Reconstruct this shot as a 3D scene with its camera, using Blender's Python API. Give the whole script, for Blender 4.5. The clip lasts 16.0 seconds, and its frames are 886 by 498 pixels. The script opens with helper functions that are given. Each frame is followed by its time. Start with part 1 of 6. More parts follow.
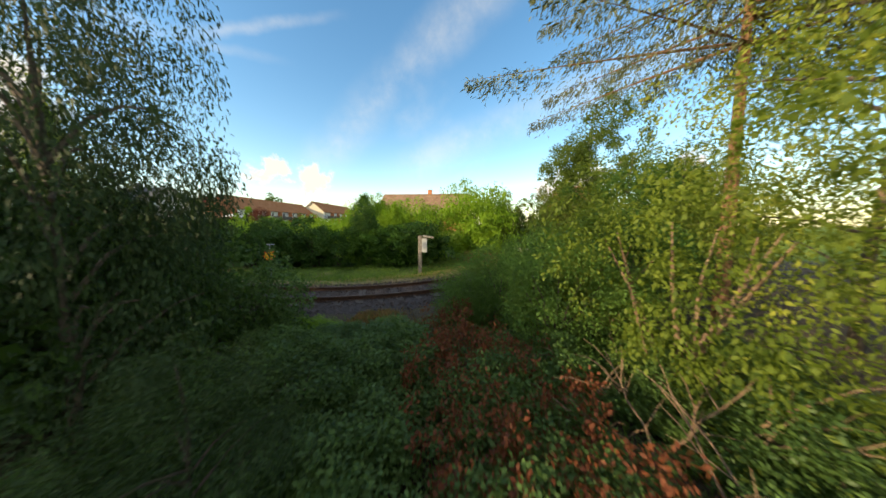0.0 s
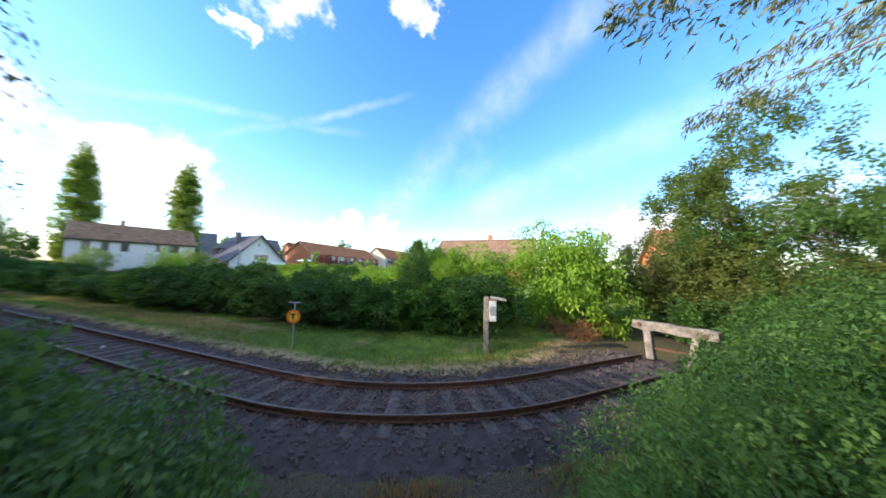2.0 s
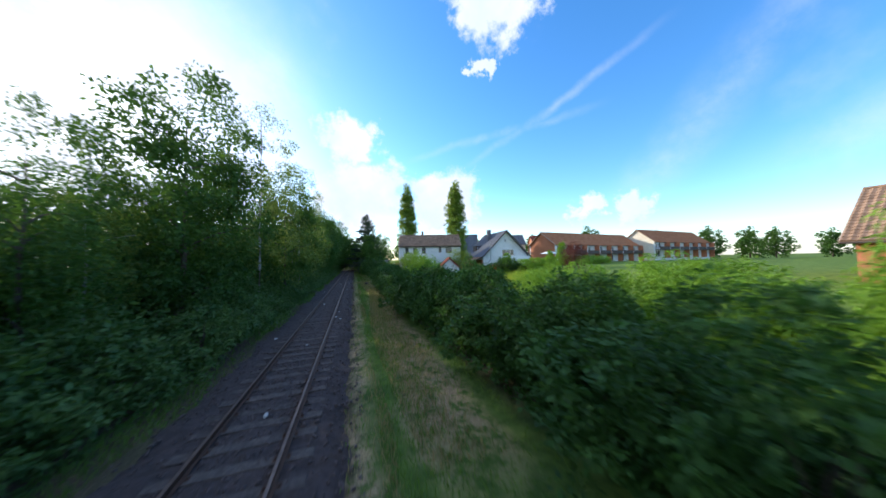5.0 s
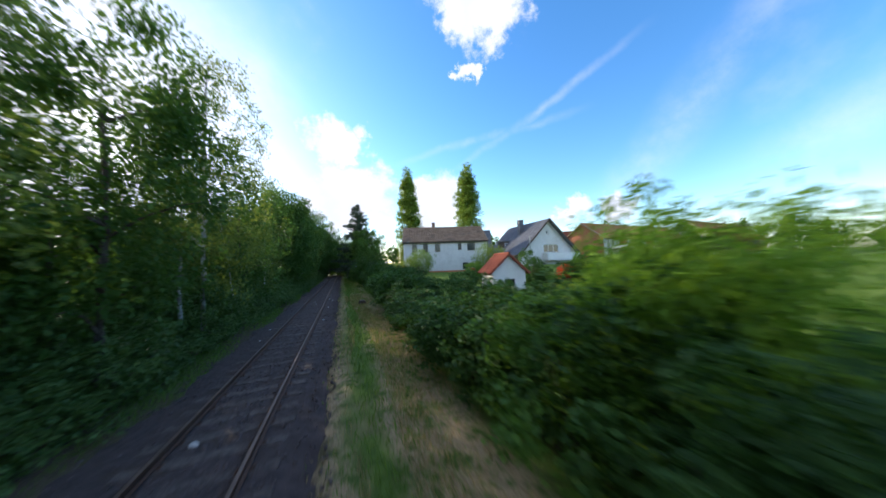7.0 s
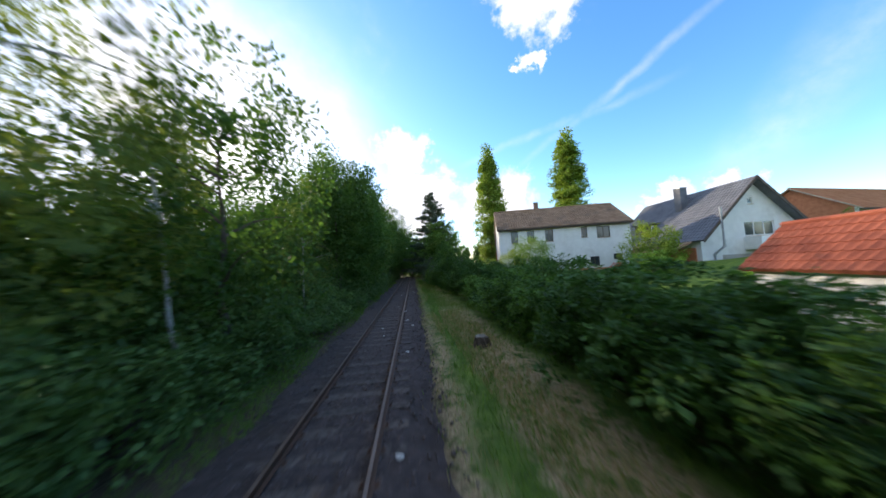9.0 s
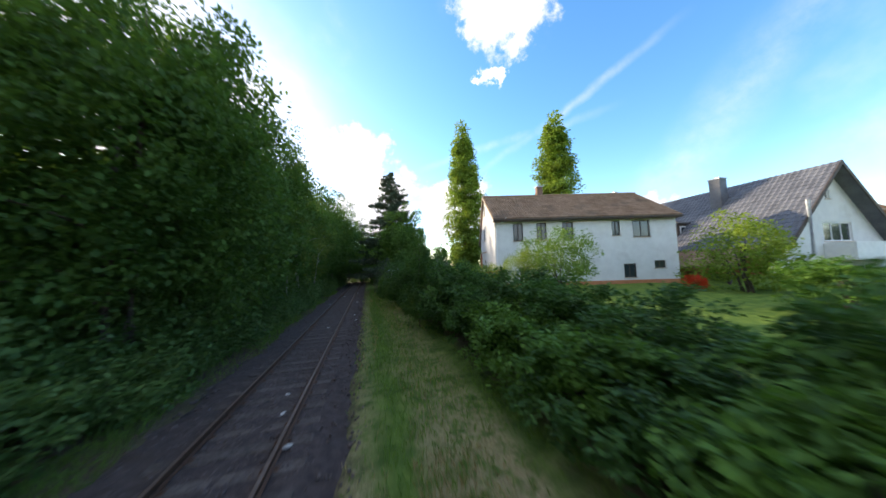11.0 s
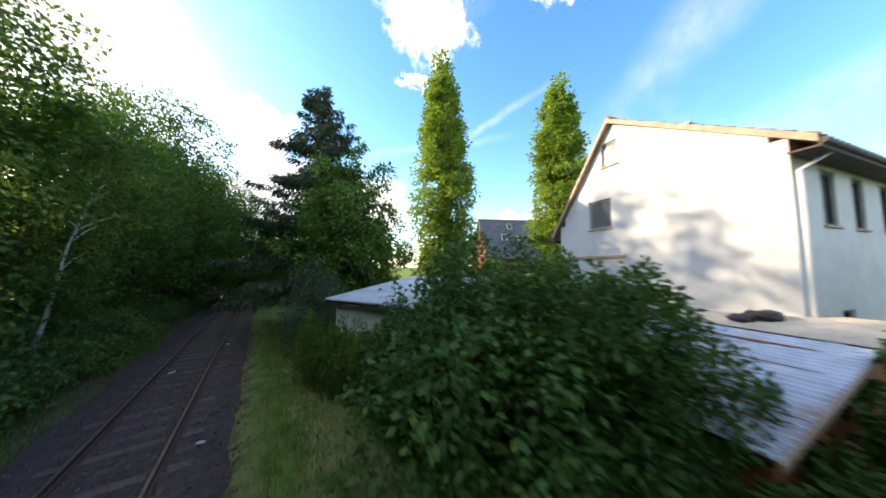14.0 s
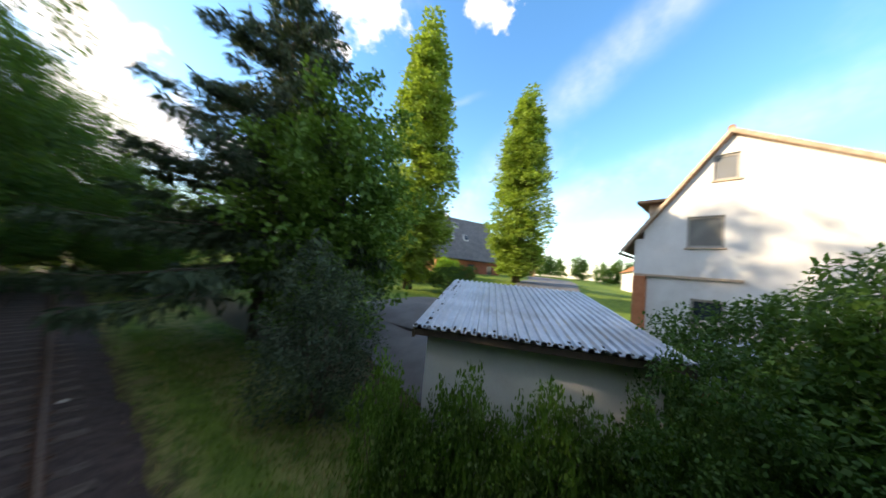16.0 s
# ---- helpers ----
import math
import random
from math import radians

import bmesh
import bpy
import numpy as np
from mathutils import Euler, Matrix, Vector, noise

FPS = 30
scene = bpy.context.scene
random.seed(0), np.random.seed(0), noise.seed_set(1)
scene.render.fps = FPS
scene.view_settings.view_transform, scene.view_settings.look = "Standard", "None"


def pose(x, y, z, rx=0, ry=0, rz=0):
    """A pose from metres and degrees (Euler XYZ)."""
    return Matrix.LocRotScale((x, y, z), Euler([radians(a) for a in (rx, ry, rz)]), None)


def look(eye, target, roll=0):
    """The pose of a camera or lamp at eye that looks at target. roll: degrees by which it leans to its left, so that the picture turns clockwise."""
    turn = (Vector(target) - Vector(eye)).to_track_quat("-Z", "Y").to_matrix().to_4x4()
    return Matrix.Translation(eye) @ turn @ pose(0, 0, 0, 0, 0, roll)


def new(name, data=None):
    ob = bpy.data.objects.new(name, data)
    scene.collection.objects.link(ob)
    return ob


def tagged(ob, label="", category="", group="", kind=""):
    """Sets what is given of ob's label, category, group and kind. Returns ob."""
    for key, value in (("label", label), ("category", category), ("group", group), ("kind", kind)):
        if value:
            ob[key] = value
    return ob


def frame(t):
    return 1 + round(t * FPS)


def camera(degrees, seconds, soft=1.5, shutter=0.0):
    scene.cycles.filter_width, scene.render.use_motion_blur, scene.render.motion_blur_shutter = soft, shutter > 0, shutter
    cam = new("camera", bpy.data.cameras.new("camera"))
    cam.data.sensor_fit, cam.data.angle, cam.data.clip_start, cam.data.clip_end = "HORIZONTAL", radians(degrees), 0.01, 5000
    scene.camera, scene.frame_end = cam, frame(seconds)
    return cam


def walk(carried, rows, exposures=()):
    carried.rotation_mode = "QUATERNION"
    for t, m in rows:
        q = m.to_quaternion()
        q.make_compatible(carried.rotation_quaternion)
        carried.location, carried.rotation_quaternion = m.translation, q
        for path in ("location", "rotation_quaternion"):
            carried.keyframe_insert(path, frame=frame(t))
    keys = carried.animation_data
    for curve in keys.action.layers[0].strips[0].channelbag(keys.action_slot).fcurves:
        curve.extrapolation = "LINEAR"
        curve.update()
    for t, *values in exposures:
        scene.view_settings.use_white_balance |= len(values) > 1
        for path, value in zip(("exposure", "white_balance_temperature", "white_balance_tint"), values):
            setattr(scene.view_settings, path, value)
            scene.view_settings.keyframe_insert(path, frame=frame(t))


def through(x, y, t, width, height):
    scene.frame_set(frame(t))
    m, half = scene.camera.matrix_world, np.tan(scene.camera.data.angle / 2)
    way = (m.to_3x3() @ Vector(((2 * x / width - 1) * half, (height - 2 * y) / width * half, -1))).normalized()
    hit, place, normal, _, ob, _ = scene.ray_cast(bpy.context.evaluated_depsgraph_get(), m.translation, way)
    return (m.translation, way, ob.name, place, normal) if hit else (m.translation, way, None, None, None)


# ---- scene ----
# ---- camera ----
cam = camera(120.0, 16.0, soft=1.6, shutter=0.42)
PATH = [
    (0, (-8.773, 0.319, 2.589), (-6.799, 0.582, 2.404), 0.2),
    (0.5, (-7.572, 0.340, 2.462), (-5.616, 0.755, 2.419), 0.9),
    (1, (-5.779, 0.947, 2.369), (-3.938, 1.722, 2.473), 0.3),
    (1.5, (-5.330, 1.236, 2.723), (-3.559, 2.154, 2.872), 0.4),
    (2, (-4.874, 1.632, 3.028), (-3.003, 2.320, 3.190), 1.3),
    (2.5, (-4.277, 2.625, 3.169), (-2.324, 3.042, 3.273), 0.2),
    (3, (-2.902, 2.609, 3.040), (-0.949, 3.021, 3.170), 1.1),
    (3.2, (-2.395, 3.113, 3.078), (-0.428, 3.451, 3.206), 1.7),
    (3.5, (-1.497, 3.769, 3.085), (0.466, 4.130, 3.201), 1.0),
    (4, (0.784, 6.386, 2.755), (2.477, 7.442, 2.895), 1.2),
    (4.5, (1.418, 7.396, 3.292), (2.271, 9.202, 3.402), -0.1),
    (4.7, (1.871, 8.121, 3.492), (2.525, 10.010, 3.572), -0.9),
    (7, (2.301, 27.136, 3.171), (3.032, 28.995, 3.270), -2.0),
    (7.5, (1.799, 31.485, 3.109), (2.440, 33.377, 3.217), -2.5),
    (7.8, (2.136, 33.472, 3.063), (2.705, 35.386, 3.172), -2.6),
    (8, (2.601, 34.655, 2.913), (3.095, 36.590, 3.029), -2.4),
    (8.5, (1.754, 37.062, 2.704), (1.961, 39.047, 2.829), -3.0),
    (9, (1.457, 40.582, 2.769), (1.700, 42.563, 2.897), -3.0),
    (9.5, (1.710, 44.017, 2.768), (2.071, 45.980, 2.894), -3.0),
    (9.6, (1.789, 44.450, 2.787), (2.167, 46.411, 2.906), -2.9),
    (12, (2.354, 59.253, 3.145), (3.068, 61.116, 3.289), -1.7),
    (12.3, (1.985, 61.151, 3.069), (2.772, 62.985, 3.202), -1.6),
    (12.5, (1.960, 62.325, 3.004), (2.855, 64.109, 3.140), -0.9),
    (13, (2.019, 65.059, 3.750), (3.271, 66.613, 3.872), -0.7),
    (13.5, (1.938, 68.215, 3.647), (3.134, 69.811, 3.788), -0.5),
    (14, (2.289, 70.928, 3.943), (3.445, 72.554, 4.086), -0.1),
    (14.5, (1.691, 72.908, 4.019), (2.833, 74.543, 4.160), 0.6),
    (15, (1.340, 75.093, 3.897), (2.446, 76.755, 4.020), 1.8),
    (15.5, (0.667, 76.460, 3.951), (1.890, 78.039, 4.067), 2.4),
    (16, (0.514, 78.391, 3.904), (2.172, 79.500, 4.038), 5.5),
]
walk(cam, [(t, look(eye, target, roll)) for t, eye, target, roll in PATH], [
    (0.0, 0.46, 8500, 9), (0.5, 0.9, 7400, 14), (0.8, 1.05, 6900, 14), (1.2, 1.28, 6800, 17), (1.7, 1.14, 6500, 17), (2.5, 0.6, 6050, 16), (3.5, 0.53, 5950, 14), (4.5, 0.43, 5800, 13),
    (7.0, 0.52, 6200, 14), (8.0, 0.6, 6450, 13), (9.5, 0.76, 6700, 14), (12.0, 0.97, 7150, 14), (13.5, 1.1, 7200, 14), (14.5, 1.1, 7350, 14), (15.5, 1.14, 7650, 15), (16.0, 1.1, 7600, 14)])

# ---- sky and sun ----
SUN_AZ, SUN_EL = radians(35.0), radians(19.5)      # azimuth from +y towards -x
SUN_DIR = Vector((-math.sin(SUN_AZ) * math.cos(SUN_EL), math.cos(SUN_AZ) * math.cos(SUN_EL), math.sin(SUN_EL)))


class Nodes:
    """A small helper to write node trees in a few lines."""

    def __init__(self, tree):
        self.tree = tree
        tree.nodes.clear()

    def add(self, kind, **values):
        node = self.tree.nodes.new(kind)
        for key, value in values.items():
            self.put(node, key, value)
        return node

    def put(self, node, key, value):
        slot = node.inputs[int(key[1:])] if key[0] == "#" else node.inputs[key]
        if isinstance(value, bpy.types.NodeSocket):
            self.tree.links.new(value, slot)
        else:
            slot.default_value = value

    def math(self, op, a, b=0.0, clamp=False):
        node = self.tree.nodes.new("ShaderNodeMath")
        node.operation, node.use_clamp = op, clamp
        self.put(node, "#0", a)
        self.put(node, "#1", b)
        return node.outputs[0]

    def vec(self, op, a, b=(0, 0, 0)):
        node = self.tree.nodes.new("ShaderNodeVectorMath")
        node.operation = op
        self.put(node, "#0", a)
        self.put(node, "#1", b)
        return node.outputs["Value" if op in ("DOT_PRODUCT", "LENGTH") else "Vector"]

    def noise(self, vector, scale, detail=4.0, rough=0.55, out="Fac"):
        node = self.tree.nodes.new("ShaderNodeTexNoise")
        for key, value in (("Vector", vector), ("Scale", scale), ("Detail", detail), ("Roughness", rough)):
            self.put(node, key, value)
        return node.outputs[out]

    def step(self, value, low, high, a=0.0, b=1.0):
        node = self.tree.nodes.new("ShaderNodeMapRange")
        node.interpolation_type = "SMOOTHSTEP"
        for key, v in (("Value", value), ("From Min", low), ("From Max", high), ("To Min", a), ("To Max", b)):
            self.put(node, key, v)
        return node.outputs[0]

    def mix(self, fac, a, b):
        node = self.tree.nodes.new("ShaderNodeMix")
        node.data_type = "RGBA"
        self.put(node, "#0", fac)
        self.put(node, "#6", a)
        self.put(node, "#7", b)
        return node.outputs[2]


def make_sky():
    world = bpy.data.worlds.new("sky")
    scene.world = world
    world.use_nodes = True
    n = Nodes(world.node_tree)
    sky = n.add("ShaderNodeTexSky")
    sky.sky_type, sky.sun_disc, sky.sun_elevation, sky.sun_rotation = "NISHITA", False, SUN_EL, -SUN_AZ
    sky.air_density, sky.dust_density, sky.ozone_density = 1.0, 0.4, 2.0
    way = n.add("ShaderNodeTexCoord").outputs["Generated"]
    parts = n.add("ShaderNodeSeparateXYZ")
    n.put(parts, "#0", way)
    x, y, z = parts.outputs
    # heaped clouds: a few places, their edges broken up by noise
    puff = n.math("ADD", n.math("MULTIPLY", n.noise(way, 5.5, 9.0, 0.62), 0.6), n.math("MULTIPLY", n.noise(way, 15.0, 8.0, 0.66), 0.4))
    soft = n.noise(way, 2.3, 6.0, 0.6)
    bent = n.vec("ADD", way, n.vec("MULTIPLY", n.vec("SUBTRACT", n.noise(way, 9.0, 6.0, 0.6, "Color"), (0.5, 0.5, 0.5)), (0.24, 0.24, 0.16)))
    bent = n.vec("ADD", bent, n.vec("MULTIPLY", n.vec("SUBTRACT", n.noise(way, 26.0, 6.0, 0.65, "Color"), (0.5, 0.5, 0.5)), (0.09, 0.09, 0.07)))
    heaps = 0.0
    for az, el, wide in CLOUDS:
        a, e = radians(az), radians(el)
        to = n.vec("DOT_PRODUCT", n.vec("MULTIPLY", n.vec("SUBTRACT", bent, (math.sin(a) * math.cos(e), math.cos(a) * math.cos(e), math.sin(e))), (1.0, 1.0, 1.25)),
                   n.vec("SUBTRACT", bent, (math.sin(a) * math.cos(e), math.cos(a) * math.cos(e), math.sin(e))))
        far = n.math("DIVIDE", n.math("SQRT", n.math("MAXIMUM", to, 0.0)), radians(wide))
        body = n.step(n.math("ADD", far, n.math("MULTIPLY", n.math("SUBTRACT", puff, 0.5), 2.5)), 0.6, 1.15, 1.0, 0.0)
        heaps = n.math("MAXIMUM", body, heaps)
    # thin streaks high up, along two arcs of the sky
    streaks = 0.0
    for (a0, e0), (a1, e1), wide, amount in STREAKS:
        d0, d1 = (Vector((math.sin(radians(a)) * math.cos(radians(e)), math.cos(radians(a)) * math.cos(radians(e)), math.sin(radians(e)))) for a, e in ((a0, e0), (a1, e1)))
        axis = d0.cross(d1).normalized()
        off = n.math("ABSOLUTE", n.math("ADD", n.vec("DOT_PRODUCT", way, tuple(axis)), n.math("MULTIPLY", n.math("SUBTRACT", soft, 0.5), 0.10)))
        middle = (d0 + d1).normalized()
        ends = n.step(n.vec("DOT_PRODUCT", way, tuple(middle)), middle.dot(d0) - 0.06, middle.dot(d0) + 0.03)
        band = n.math("MULTIPLY", n.math("MULTIPLY", n.step(off, 0.0, wide, 1.0, 0.0), ends), n.math("MULTIPLY", n.step(puff, 0.25, 0.75), amount))
        streaks = n.math("MAXIMUM", band, streaks)
    streaks = n.math("MAXIMUM", streaks, n.math("MULTIPLY", n.step(soft, 0.55, 0.8), 0.22))
    # veil painting the sun's glare as bright cloud round it, pale haze at the horizon
    near = n.vec("DOT_PRODUCT", way, tuple(SUN_DIR))
    veil = n.math("MULTIPLY", n.step(near, 0.87, 0.985), n.math("ADD", n.math("MULTIPLY", n.step(puff, 0.35, 0.6), 0.7), 0.3))
    haze = n.step(z, -0.02, 0.16, 0.42, 0.0)
    cover = n.math("MAXIMUM", n.math("MAXIMUM", heaps, streaks), n.math("MAXIMUM", veil, haze))
    # unseen cloud added behind the view and overhead to make the skylight whiter
    behind = n.vec("DOT_PRODUCT", way, (-0.707, -0.707, 0.0))
    fill_cloud = n.math("MAXIMUM", n.step(behind, 0.08, 0.55), n.step(z, 0.82, 0.95))
    fill_cloud = n.math("MULTIPLY", fill_cloud, n.step(soft, 0.36, 0.60, 0.0, 0.75))
    cover = n.math("MINIMUM", n.math("MAXIMUM", cover, fill_cloud), 1.0)
    shade = n.step(n.noise(n.vec("ADD", way, (0.02, 0.03, 0.06)), 5.0, 5.0), 0.35, 0.7)
    cloud = n.mix(shade, (0.80, 0.86, 0.97, 1), (1.0, 1.0, 1.0, 1))
    blue = n.add("ShaderNodeBackground", Strength=SKY)
    deep = n.add("ShaderNodeHueSaturation", Saturation=1.28)
    n.put(deep, "Color", sky.outputs[0])
    n.put(blue, "Color", deep.outputs[0])
    white = n.add("ShaderNodeBackground", Strength=CLOUD)
    n.put(white, "Color", cloud)
    both = n.add("ShaderNodeMixShader")
    n.put(both, "#0", cover)
    n.put(both, "#1", blue.outputs[0])
    n.put(both, "#2", white.outputs[0])
    n.put(n.add("ShaderNodeOutputWorld"), "Surface", both.outputs[0])


SKY, CLOUD = 0.26, 0.85
# places of clouds: degrees to the right of +y, degrees up, half width in degrees
CLOUDS = [(2, 14, 9), (-1, 24, 5.5), (20, 13, 8), (32, 46, 6.5), (34, 50, 5), (29, 37, 2), (63, 48, 4.0), (48, 9, 3), (56, 9, 3.5), (108, 7, 5), (126, 8, 5)]
STREAKS = [((57, 12), (103, 45), 0.10, 0.36), ((32, 24), (50, 32), 0.02, 0.42), ((75, 12), (125, 26), 0.10, 0.35), ((22, 24), (40, 27), 0.02, 0.35)]
make_sky()
sun = new("sun", bpy.data.lights.new("sun", "SUN"))
sun.data.energy, sun.data.angle, sun.data.color = 5.0, radians(0.6), (1.0, 0.87, 0.66)
sun.matrix_world = look(tuple(SUN_DIR * 100), (0, 0, 0))

# ---- materials ----


def surface(name, low, high, rough=0.8, scale=8.0, fine=60.0, bump=0.3, depth=0.01, metal=0.0, stain=None, spec=0.4, object_space=True):
    """A procedural surface: two tones by coarse and fine noise, a third as stains, and a relief."""
    mat = bpy.data.materials.new(name)
    mat.use_nodes = True
    n = Nodes(mat.node_tree)
    where = n.add("ShaderNodeTexCoord").outputs["Object"] if object_space else n.add("ShaderNodeNewGeometry").outputs["Position"]
    shift = n.add("ShaderNodeObjectInfo").outputs["Random"]
    where = n.vec("ADD", where, n.vec("MULTIPLY", n.add("ShaderNodeCombineXYZ", X=shift, Y=shift, Z=shift).outputs[0], (37.0, 53.0, 71.0)))
    coarse = n.noise(where, scale, 5.0, 0.6)
    small = n.noise(where, fine, 3.0, 0.6)
    tone = n.math("ADD", n.math("MULTIPLY", n.step(coarse, 0.3, 0.7), 0.65), n.math("MULTIPLY", n.step(small, 0.3, 0.7), 0.35))
    tone = n.math("ADD", tone, n.math("MULTIPLY", n.math("SUBTRACT", shift, 0.5), 0.35))
    colour = n.mix(tone, (*low, 1), (*high, 1))
    if stain:
        colour = n.mix(n.math("MULTIPLY", n.step(n.noise(where, scale * 0.35, 6.0, 0.65), 0.52, 0.7), 0.8), colour, (*stain, 1))
    shader = n.add("ShaderNodeBsdfPrincipled", Roughness=rough, Metallic=metal)
    n.put(shader, "Specular IOR Level", spec)
    n.put(shader, "Base Color", colour)
    relief = n.add("ShaderNodeBump", Strength=bump, Distance=depth)
    n.put(relief, "Height", n.math("ADD", coarse, small))
    n.put(shader, "Normal", relief.outputs[0])
    n.put(n.add("ShaderNodeOutputMaterial"), "Surface", shader.outputs[0])
    return mat


def foliage(name, dark, light, glow=0.35, rough=0.6):
    """Leaves: each island its own tone, light passing through them."""
    mat = bpy.data.materials.new(name)
    mat.use_nodes = True
    n = Nodes(mat.node_tree)
    chance = n.add("ShaderNodeNewGeometry").outputs["Random Per Island"]
    own = n.add("ShaderNodeObjectInfo").outputs["Random"]
    place = n.add("ShaderNodeNewGeometry").outputs["Position"]
    patch = n.noise(place, 0.9, 3.0)
    tone = n.math("ADD", n.math("MULTIPLY", chance, 0.55), n.math("MULTIPLY", n.step(patch, 0.3, 0.7), 0.35))
    tone = n.math("ADD", tone, n.math("MULTIPLY", own, 0.2), clamp=True)
    colour = n.mix(tone, (*dark, 1), (*light, 1))
    shader = n.add("ShaderNodeBsdfPrincipled", Roughness=rough)
    n.put(shader, "Specular IOR Level", 0.25)
    n.put(shader, "Base Color", colour)
    through = n.add("ShaderNodeBsdfTranslucent")
    n.put(through, "Color", n.mix(0.5, colour, (light[0] * 1.4, light[1] * 1.4, light[2] * 0.55, 1)))
    both = n.add("ShaderNodeMixShader", Fac=glow)
    n.put(both, "#1", shader.outputs[0])
    n.put(both, "#2", through.outputs[0])
    n.put(n.add("ShaderNodeOutputMaterial"), "Surface", both.outputs[0])
    return mat


def glass(name, tint):
    mat = bpy.data.materials.new(name)
    mat.use_nodes = True
    n = Nodes(mat.node_tree)
    shader = n.add("ShaderNodeBsdfPrincipled", Roughness=0.06)
    n.put(shader, "Base Color", (*tint, 1))
    n.put(shader, "IOR", 1.65)
    n.put(n.add("ShaderNodeOutputMaterial"), "Surface", shader.outputs[0])
    return mat


M_BALLAST = surface("ballast_bed", (0.032, 0.024, 0.023), (0.095, 0.07, 0.065), 0.95, 5.0, 45.0, 0.9, 0.03, stain=(0.06, 0.04, 0.03))
M_OLDBEAM = surface("cracked_grey_beam", (0.10, 0.085, 0.07), (0.33, 0.295, 0.25), 0.9, 4.5, 40.0, 0.9, 0.015, stain=(0.05, 0.038, 0.03))
M_STONE = surface("ballast_stone", (0.035, 0.026, 0.025), (0.17, 0.13, 0.118), 0.9, 30.0, 160.0, 0.4, 0.004)
M_PALE = surface("pale_stone", (0.40, 0.38, 0.36), (0.65, 0.63, 0.60), 0.9, 20.0, 120.0, 0.4, 0.004)
M_RAIL = surface("rusty_rail", (0.055, 0.026, 0.016), (0.15, 0.075, 0.045), 0.65, 14.0, 120.0, 0.5, 0.002, metal=0.35)
M_RAILTOP = surface("worn_rail_head", (0.10, 0.062, 0.045), (0.24, 0.17, 0.135), 0.5, 10.0, 90.0, 0.2, 0.001, metal=0.55)
M_SLEEPER = surface("old_sleeper_timber", (0.045, 0.035, 0.031), (0.15, 0.118, 0.10), 0.9, 9.0, 70.0, 0.8, 0.01, stain=(0.05, 0.04, 0.036))
M_TIMBER = surface("weathered_timber", (0.14, 0.12, 0.10), (0.40, 0.355, 0.29), 0.85, 7.0, 60.0, 0.7, 0.008, stain=(0.10, 0.08, 0.06))
M_BARK = surface("bark", (0.05, 0.038, 0.028), (0.16, 0.125, 0.095), 0.95, 6.0, 40.0, 1.0, 0.02)
M_TWIG = surface("bare_twig", (0.13, 0.075, 0.045), (0.30, 0.20, 0.13), 0.9, 6.0, 40.0, 0.6, 0.008)
M_PINEBARK = surface("pine_bark", (0.16, 0.075, 0.04), (0.34, 0.19, 0.11), 0.9, 6.0, 40.0, 0.9, 0.012)
M_BIRCH = surface("birch_bark", (0.22, 0.21, 0.18), (0.50, 0.48, 0.44), 0.7, 5.0, 25.0, 0.5, 0.006, stain=(0.07, 0.06, 0.05))
M_PLASTER = surface("white_render", (0.62, 0.62, 0.605), (0.73, 0.73, 0.715), 0.9, 1.6, 45.0, 0.25, 0.006, stain=(0.56, 0.55, 0.53), spec=0.2)
M_BRICK = surface("orange_brick", (0.40, 0.14, 0.065), (0.56, 0.23, 0.11), 0.9, 3.0, 22.0, 0.6, 0.01)
M_REDBRICK = surface("dark_red_brick", (0.20, 0.065, 0.042), (0.33, 0.115, 0.07), 0.9, 3.0, 22.0, 0.6, 0.01)
M_CHIMNEY = surface("dark_brick_chimney", (0.12, 0.075, 0.055), (0.24, 0.15, 0.11), 0.9, 3.0, 22.0, 0.6, 0.01)
M_CREAM = surface("cream_render", (0.62, 0.55, 0.42), (0.74, 0.67, 0.53), 0.9, 2.0, 40.0, 0.3, 0.006)
M_ROOF_BROWN = surface("brown_roof_tile", (0.19, 0.115, 0.07), (0.38, 0.25, 0.165), 0.95, 1.2, 12.0, 0.5, 0.01, stain=(0.15, 0.11, 0.08), spec=0.08)
M_ROOF_DARK = surface("slate_grey_roof_tile", (0.075, 0.078, 0.088), (0.16, 0.165, 0.18), 0.55, 1.2, 14.0, 0.4, 0.008)
M_ROOF_RED = surface("red_roof_tile", (0.17, 0.048, 0.032), (0.31, 0.098, 0.06), 0.85, 1.5, 14.0, 0.5, 0.01, stain=(0.13, 0.055, 0.04), spec=0.1)
M_ROOF_RUST = surface("rust_brown_roof_tile", (0.27, 0.115, 0.055), (0.42, 0.20, 0.105), 0.95, 1.0, 10.0, 0.4, 0.01, spec=0.08)
M_GLASS = glass("window_glass", (0.03, 0.04, 0.05))
M_CURTAINED = glass("curtained_glass", (0.17, 0.17, 0.165))
M_FRAME = surface("dark_window_frame", (0.03, 0.025, 0.022), (0.06, 0.05, 0.042), 0.6, 6.0, 40.0, 0.1)
M_PALEFRAME = surface("grey_window_frame", (0.26, 0.245, 0.225), (0.36, 0.34, 0.31), 0.6, 6.0, 40.0, 0.1)
M_WHITE = surface("white_paint", (0.70, 0.70, 0.69), (0.82, 0.82, 0.80), 0.6, 3.0, 40.0, 0.1)
M_CASE = surface("dull_white_metal", (0.40, 0.41, 0.41), (0.52, 0.53, 0.52), 0.6, 4.0, 40.0, 0.15, stain=(0.30, 0.28, 0.25))
M_DARKWOOD = surface("dark_stained_wood", (0.05, 0.035, 0.028), (0.11, 0.08, 0.06), 0.7, 4.0, 40.0, 0.3)
